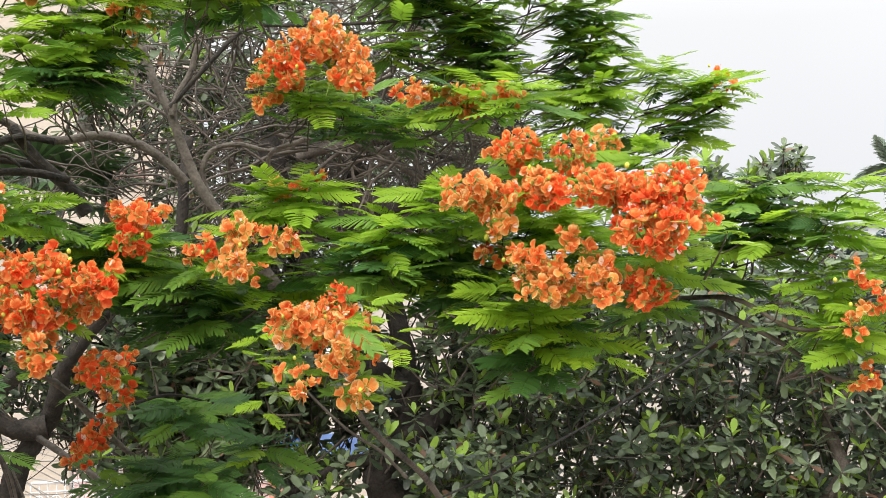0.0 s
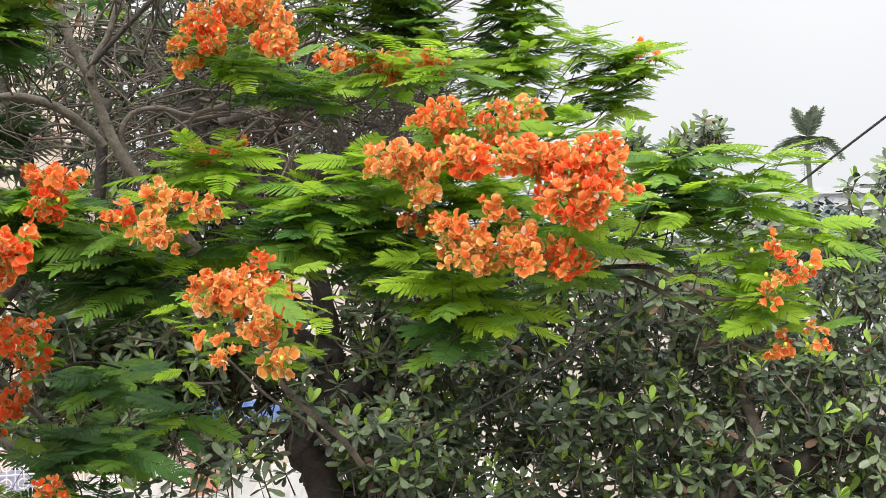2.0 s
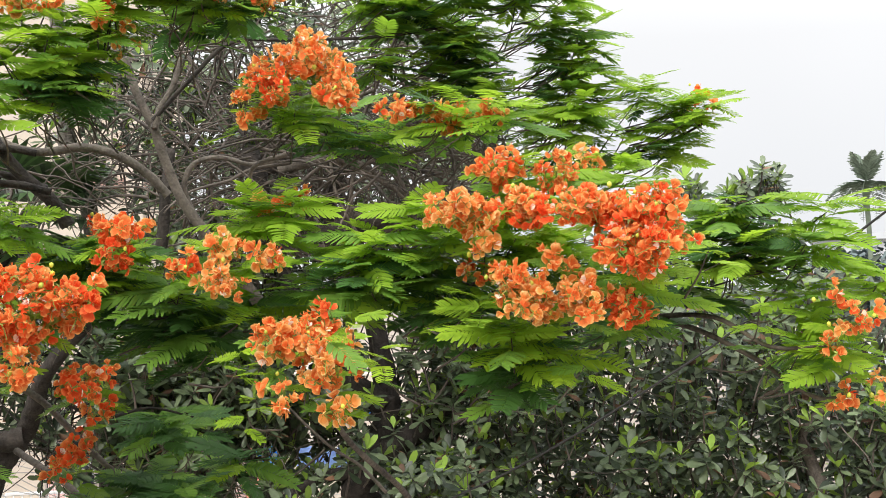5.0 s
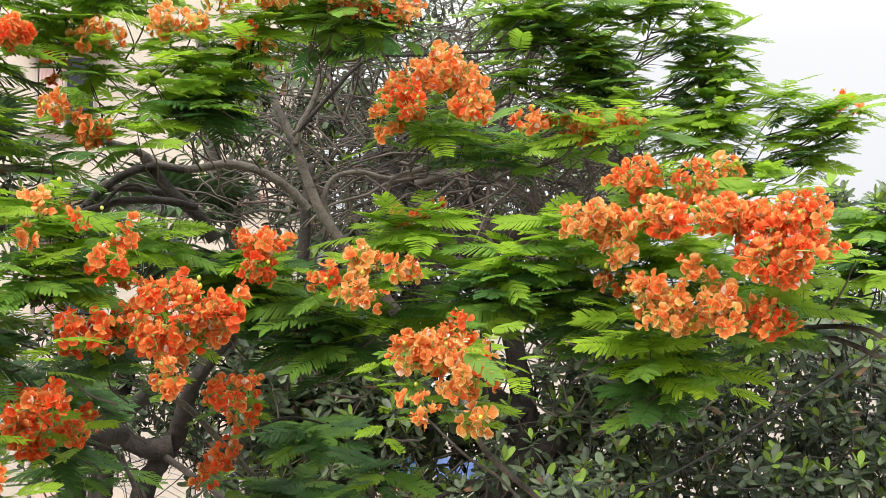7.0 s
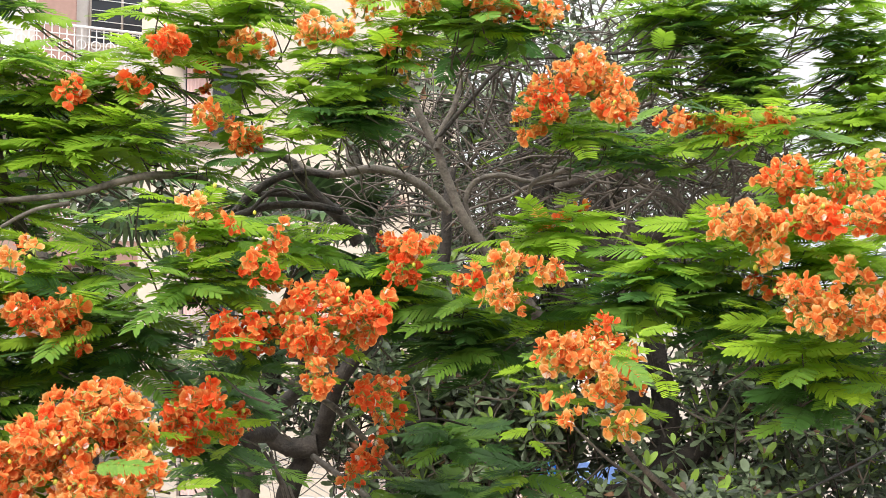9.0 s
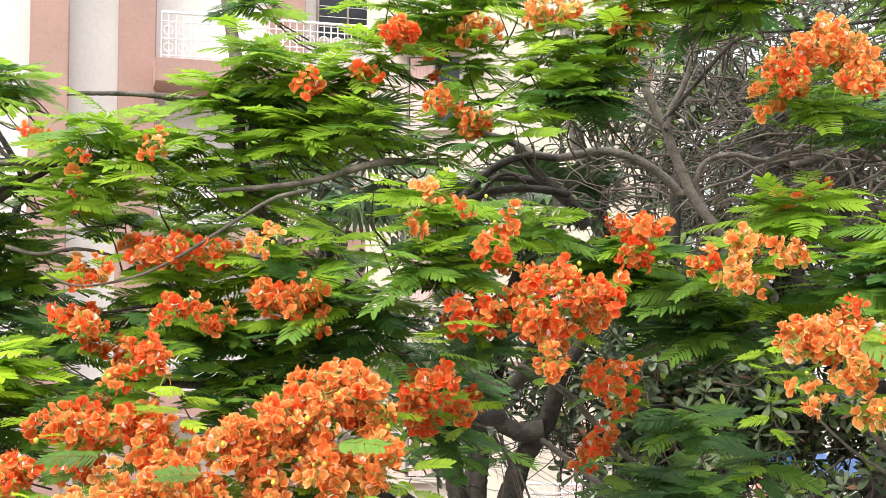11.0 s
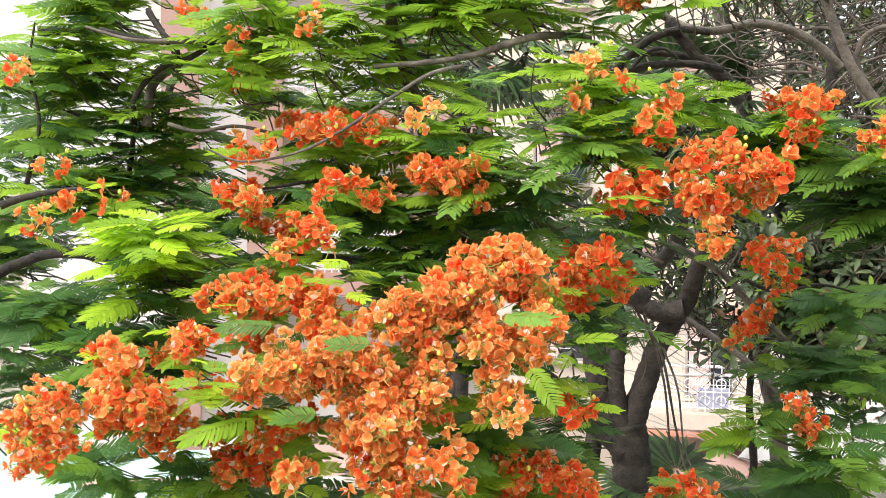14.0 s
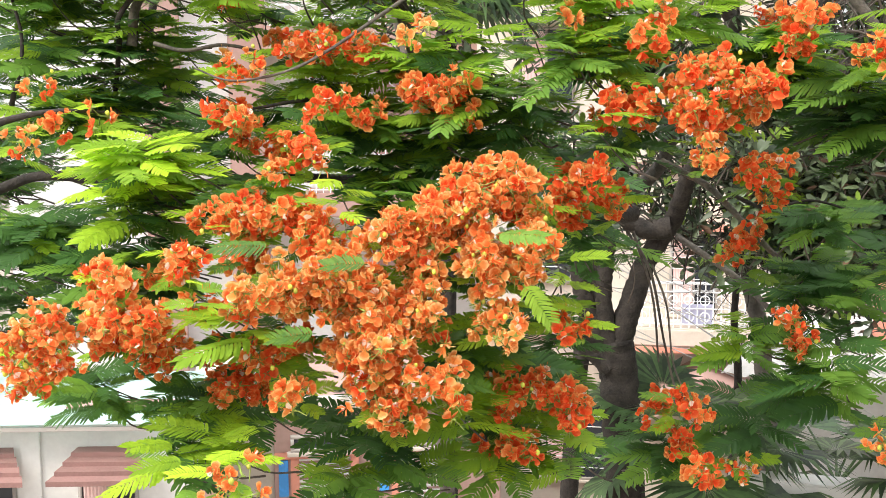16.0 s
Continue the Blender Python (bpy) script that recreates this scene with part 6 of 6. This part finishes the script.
flower_cluster((-4.53, 4.13, 7.89), 0.05, 0.03, 2, 0.30)
flower_cluster((-2.98, 4.56, 8.27), 0.04, 0.04, 4, 0.75)
flower_cluster((-4.86, 4.08, 8.07), 0.08, 0.03, 3, 0.20)
flower_cluster((-3.60, 3.99, 6.69), 0.11, 0.06, 8, 0.15)
# crown's tip towards the open sky
flower_cluster((0.96, 4.99, 8.40), 0.20, 0.10, 28, 0.22)
flower_cluster((0.91, 4.91, 8.26), 0.18, 0.11, 24, 0.30)
flower_cluster((0.55, 5.15, 8.44), 0.22, 0.08, 22, 0.50)
flower_cluster((0.12, 5.28, 8.43), 0.19, 0.06, 16, 0.60)
flower_cluster((0.27, 5.18, 8.32), 0.06, 0.06, 5, 0.82)
flower_cluster((0.75, 5.08, 8.44), 0.11, 0.07, 12, 0.35)
flower_cluster((0.38, 5.22, 8.46), 0.10, 0.06, 9, 0.50)
flower_cluster((1.05, 5.02, 8.44), 0.10, 0.08, 12, 0.25)
flower_cluster((0.35, 5.09, 8.12), 0.10, 0.07, 9, 0.70)
flower_cluster((0.50, 5.08, 8.02), 0.09, 0.10, 12, 0.85)
flower_cluster((0.69, 4.95, 8.05), 0.11, 0.11, 14, 0.82)
flower_cluster((0.57, 5.06, 8.19), 0.06, 0.04, 4, 0.70)
flower_cluster((0.92, 5.12, 8.01), 0.09, 0.13, 10, 0.12)
flower_cluster((1.13, 5.07, 8.31), 0.07, 0.09, 6, 0.50)
flower_cluster((0.62, 5.53, 8.65), 0.05, 0.10, 5, 0.45)
flower_cluster((0.37, 5.65, 8.68), 0.11, 0.08, 8, 0.35)
flower_cluster((0.35, 6.10, 9.03), 0.08, 0.07, 5, 0.60)
flower_cluster((0.18, 6.22, 9.00), 0.11, 0.04, 5, 0.65)
flower_cluster((-0.13, 6.21, 9.05), 0.09, 0.04, 5, 0.40)
flower_cluster((0.87, 6.29, 8.80), 0.06, 0.04, 3, 0.50)
flower_cluster((0.23, 5.49, 8.18), 0.05, 0.04, 3, 0.35)
flower_cluster((1.90, 7.95, 9.45), 0.06, 0.04, 3, 0.15)
flower_cluster((2.01, 7.94, 9.38), 0.03, 0.03, 1, 0.20)
flower_cluster((1.99, 5.24, 7.97), 0.08, 0.05, 4, 0.20)
flower_cluster((1.90, 5.28, 7.85), 0.08, 0.05, 4, 0.50)
flower_cluster((1.87, 5.39, 8.07), 0.04, 0.03, 2, 0.30)
flower_cluster((1.93, 5.36, 7.61), 0.04, 0.05, 3, 0.40)
flower_cluster((2.11, 5.29, 7.63), 0.04, 0.04, 3, 0.60)

# red and orange flowers through the mid left tiers
flower_cluster((-3.58, 4.60, 8.24), 0.25, 0.08, 22, 0.12)
flower_cluster((-3.83, 4.34, 8.14), 0.08, 0.06, 6, 0.30)
flower_cluster((-3.42, 4.78, 8.24), 0.11, 0.09, 9, 0.12)
flower_cluster((-4.07, 4.53, 7.92), 0.13, 0.12, 12, 0.05)
flower_cluster((-3.40, 4.42, 7.97), 0.11, 0.07, 8, 0.20)
flower_cluster((-3.25, 4.53, 7.93), 0.08, 0.04, 6, 0.25)
flower_cluster((-2.96, 4.72, 8.01), 0.12, 0.09, 14, 0.20)
flower_cluster((-3.13, 4.73, 8.02), 0.05, 0.03, 4, 0.20)
flower_cluster((-3.79, 4.24, 7.86), 0.10, 0.04, 6, 0.25)
flower_cluster((-3.38, 4.19, 7.79), 0.10, 0.08, 10, 0.25)
flower_cluster((-3.34, 4.22, 7.72), 0.05, 0.04, 5, 0.20)
flower_cluster((-3.48, 4.11, 7.65), 0.04, 0.04, 4, 0.40)
flower_cluster((-3.51, 3.96, 7.46), 0.19, 0.11, 26, 0.35)
flower_cluster((-3.36, 4.08, 7.48), 0.13, 0.10, 14, 0.30)
flower_cluster((-3.71, 3.91, 7.44), 0.05, 0.05, 4, 0.30)
flower_cluster((-3.16, 4.10, 7.41), 0.05, 0.07, 7, 0.30)
flower_cluster((-3.26, 4.03, 7.38), 0.07, 0.06, 8, 0.35)
flower_cluster((-3.55, 3.93, 7.28), 0.13, 0.06, 12, 0.10)
flower_cluster((-3.72, 3.77, 7.27), 0.10, 0.09, 14, 0.30)
flower_cluster((-3.68, 3.81, 7.08), 0.06, 0.05, 6, 0.25)
flower_cluster((-3.93, 3.56, 7.23), 0.08, 0.08, 12, 0.35)
flower_cluster((-3.95, 3.54, 7.06), 0.13, 0.09, 18, 0.40)
flower_cluster((-3.84, 3.58, 7.02), 0.16, 0.11, 24, 0.35)
# fullness of the great mass
flower_cluster((-3.40, 3.72, 7.13), 0.05, 0.10, 10, 0.50)
flower_cluster((-3.17, 3.84, 7.18), 0.26, 0.11, 34, 0.78)
flower_cluster((-2.90, 3.98, 7.16), 0.14, 0.12, 24, 0.66)
flower_cluster((-3.04, 3.94, 7.29), 0.22, 0.06, 18, 0.50)
flower_cluster((-2.75, 4.14, 7.24), 0.10, 0.14, 18, 0.70)
flower_cluster((-2.81, 4.10, 7.41), 0.14, 0.10, 16, 0.42)
flower_cluster((-2.63, 4.21, 7.48), 0.17, 0.14, 24, 0.45)
flower_cluster((-2.44, 4.37, 7.62), 0.17, 0.12, 24, 0.48)
flower_cluster((-2.34, 4.43, 7.50), 0.10, 0.07, 12, 0.50)
flower_cluster((-2.33, 4.32, 7.35), 0.12, 0.08, 14, 0.80)
flower_cluster((-2.48, 4.24, 7.32), 0.12, 0.08, 12, 0.75)
flower_cluster((-2.41, 4.17, 7.10), 0.08, 0.09, 10, 0.85)
flower_cluster((-2.82, 3.91, 7.04), 0.16, 0.09, 20, 0.60)
flower_cluster((-2.66, 4.08, 7.02), 0.07, 0.06, 8, 0.60)
flower_cluster((-2.36, 4.86, 7.60), 0.08, 0.16, 14, 0.08)
flower_cluster((-2.24, 5.18, 7.50), 0.03, 0.10, 6, 0.08)
flower_cluster((-2.48, 4.62, 6.62), 0.19, 0.15, 18, 0.20)
flower_cluster((-2.26, 4.71, 6.55), 0.08, 0.13, 10, 0.20)
flower_cluster((-2.52, 4.60, 6.38), 0.10, 0.08, 8, 0.15)
flower_cluster((-1.97, 5.34, 6.49), 0.15, 0.14, 10, 0.10)
flower_cluster((-1.83, 5.38, 6.17), 0.11, 0.05, 6, 0.15)
flower_cluster((-2.82, 3.99, 6.65), 0.12, 0.09, 12, 0.40)
flower_cluster((-3.03, 3.92, 6.89), 0.17, 0.09, 18, 0.55)
flower_cluster((-3.29, 3.92, 6.91), 0.15, 0.10, 12, 0.30)
# fullness of the high cluster
flower_cluster((-0.59, 5.72, 9.22), 0.20, 0.11, 16, 0.70)
flower_cluster((-0.79, 5.70, 9.08), 0.11, 0.13, 10, 0.30)
flower_cluster((-0.43, 5.73, 9.02), 0.08, 0.10, 8, 0.55)
# round the mid cluster
flower_cluster((-1.46, 5.36, 8.34), 0.16, 0.06, 14, 0.20)
flower_cluster((-1.41, 5.47, 8.22), 0.11, 0.04, 7, 0.08)
flower_cluster((-2.08, 4.84, 7.96), 0.13, 0.08, 12, 0.12)
flower_cluster((-2.23, 4.72, 8.48), 0.05, 0.03, 4, 0.70)
flower_cluster((-2.07, 4.84, 8.44), 0.03, 0.03, 2, 0.40)
flower_cluster((-1.97, 4.99, 8.38), 0.03, 0.03, 3, 0.30)
flower_cluster((-2.08, 4.84, 8.25), 0.16, 0.04, 7, 0.20)
flower_cluster((-2.34, 4.73, 8.33), 0.03, 0.03, 2, 0.30)
flower_cluster((-2.22, 4.78, 7.60), 0.09, 0.14, 12, 0.08)
flower_cluster((-1.60, 5.43, 7.65), 0.15, 0.08, 12, 0.10)
flower_cluster((-1.55, 5.65, 7.49), 0.04, 0.04, 3, 0.10)
flower_cluster((-2.95, 4.74, 8.01), 0.16, 0.10, 16, 0.15)
flower_cluster((-2.88, 4.78, 7.89), 0.10, 0.04, 6, 0.15)
# fullness of the flowers by the open sky
flower_cluster((0.12, 5.20, 8.44), 0.19, 0.06, 12, 0.60)
flower_cluster((0.51, 5.07, 8.42), 0.21, 0.07, 14, 0.50)
flower_cluster((0.68, 5.00, 8.44), 0.15, 0.06, 10, 0.40)
flower_cluster((0.95, 4.91, 8.38), 0.18, 0.10, 16, 0.25)
flower_cluster((0.91, 4.87, 8.24), 0.17, 0.10, 12, 0.30)
flower_cluster((0.34, 5.59, 8.65), 0.11, 0.08, 8, 0.35)
flower_cluster((0.62, 5.47, 8.65), 0.05, 0.09, 5, 0.45)
flower_cluster((0.90, 5.02, 7.98), 0.07, 0.10, 6, 0.10)
flower_cluster((0.43, 4.98, 8.05), 0.17, 0.10, 12, 0.80)
flower_cluster((0.69, 4.90, 8.05), 0.11, 0.11, 10, 0.80)
flower_cluster((-1.67, 4.92, 8.04), 0.23, 0.18, 20, 0.25)
flower_cluster((0.82, 5.94, 8.76), 0.06, 0.04, 3, 0.60)

# single leaves that stand out in front of the flowers
for p, d, young in (((-2.24, 4.10, 7.23), (0.7, -0.2, -0.55), True), ((-2.78, 3.78, 7.32), (-0.9, -0.3, -0.05), False), ((-2.35, 4.08, 7.43), (0.9, -0.3, 0.1), False), ((-2.96, 3.67, 7.04), (-0.8, -0.4, -0.1), False), ((-3.16, 3.65, 7.38), (-0.8, -0.3, 0.05), False), ((-0.40, 4.67, 7.86), (0.6, -0.5, -0.3), False)):
    m = aim(Vector(p), Vector(d), Vector((0.1, -0.6, 1)), 0.68)
    LEAF_POSES.append((Vector(p), m, rnd.randrange(15), 3 if young else 0))

# leaves: the ones that hang nearest to the open side are parts, the rest one mass
LEAF_POSES.sort(key=lambda e: e[0].y)
LEAF_TONES = ("leaf", "young", "leaf_shaded", "leaf_lit")
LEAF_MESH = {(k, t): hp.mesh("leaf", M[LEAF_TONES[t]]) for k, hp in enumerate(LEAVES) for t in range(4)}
for p, m, k, tone in LEAF_POSES[:300]:
    ob = hold(new("leaf", LEAF_MESH[k, tone]), flame_tree)
    ob.matrix_basis = m
crown = Heap()
PACKED = [hp.arrays() for hp in LEAVES]
for p, m, k, tone in LEAF_POSES[300:]:
    v, loops, sizes, slots = PACKED[k]
    crown.put(v, loops, sizes, slots + tone, m)
crown.build("crown", [M["leaf_mass"], M["young"], M["leaf_shaded"], M["leaf_lit"]], flame_tree, "layered feathery green foliage", "stuff")
TWIGS.build("twig_mass", M["twig"], flame_tree, kind="stuff")

# rosettes of the dark tree
ROSETTE_POSES.sort(key=lambda e: e[0].y)
ROSETTE_MESH = [hp.mesh("leaf_rosette", LEATHER) for hp in ROSETTES]
for p, m, k in ROSETTE_POSES[:300]:
    hold(new("leaf_rosette", ROSETTE_MESH[k]), dark_tree).matrix_basis = m
dark = Heap()
for p, m, k in ROSETTE_POSES[300:]:
    dark.put(*ROSETTES[k].arrays(), m)
dark.build("crown", LEATHER, dark_tree, "dense dark leathery foliage", "stuff")

# ---- cables ----


def cable(points, r, material, label):
    v, f = tube(spline(points, 10), r, r, 5)
    ob = new("cable", mesh_of("cable", v, f, M[material], True))
    return tagged(ob, label, "cable", "overhead cables")


cable([(3.10, 6.22, 8.95), (2.59, 6.93, 8.41), (1.87, 7.57, 7.71), (0.80, 8.10, 6.94), (-0.20, 8.45, 6.41)], 0.008, "cable", "thin black overhead cable crossing the trees")
q = random.Random(31)
Wa, Wb = Vector((-6.06, 13.63, 6.36)), Vector((-3.04, 14.35, 5.19))
for k in range(16):
    a = Wa + Vector((q.uniform(-0.5, 0.5), q.uniform(-1, 1), q.uniform(-0.9, 0.9)))
    b = Wb + Vector((q.uniform(-0.5, 0.5), q.uniform(-1, 1), q.uniform(-1.0, 0.9)))
    mid = a.lerp(b, 0.5) - Vector((0, 0, q.uniform(0.05, 0.35)))
    cable([a - (b - a) * 0.8 + Vector((0, 0, 0.4)), a, mid, b, b + (b - a) * 0.8 + Vector((0, 0, 0.3))], 0.006, "wire", "thin grey service wire between the houses")

# ---- white boundary wall at the tree's foot ----
wall_run = empty("boundary_wall", Matrix.Translation((0, 0, 0)) @ pose(-1.9, 11.6, 0, 0, 0, 12), "white rendered boundary wall below the trees", "wall", kind="structure")
part("wall_face", box_bm(-1.2, 3.5, 0, 0.2, 0, 4.05, 0.01), M["white_wall"], wall_run)
part("coping", box_bm(-1.3, 3.6, -0.08, 0.28, 4.05, 4.18, 0.02), M["white_wall"], wall_run)
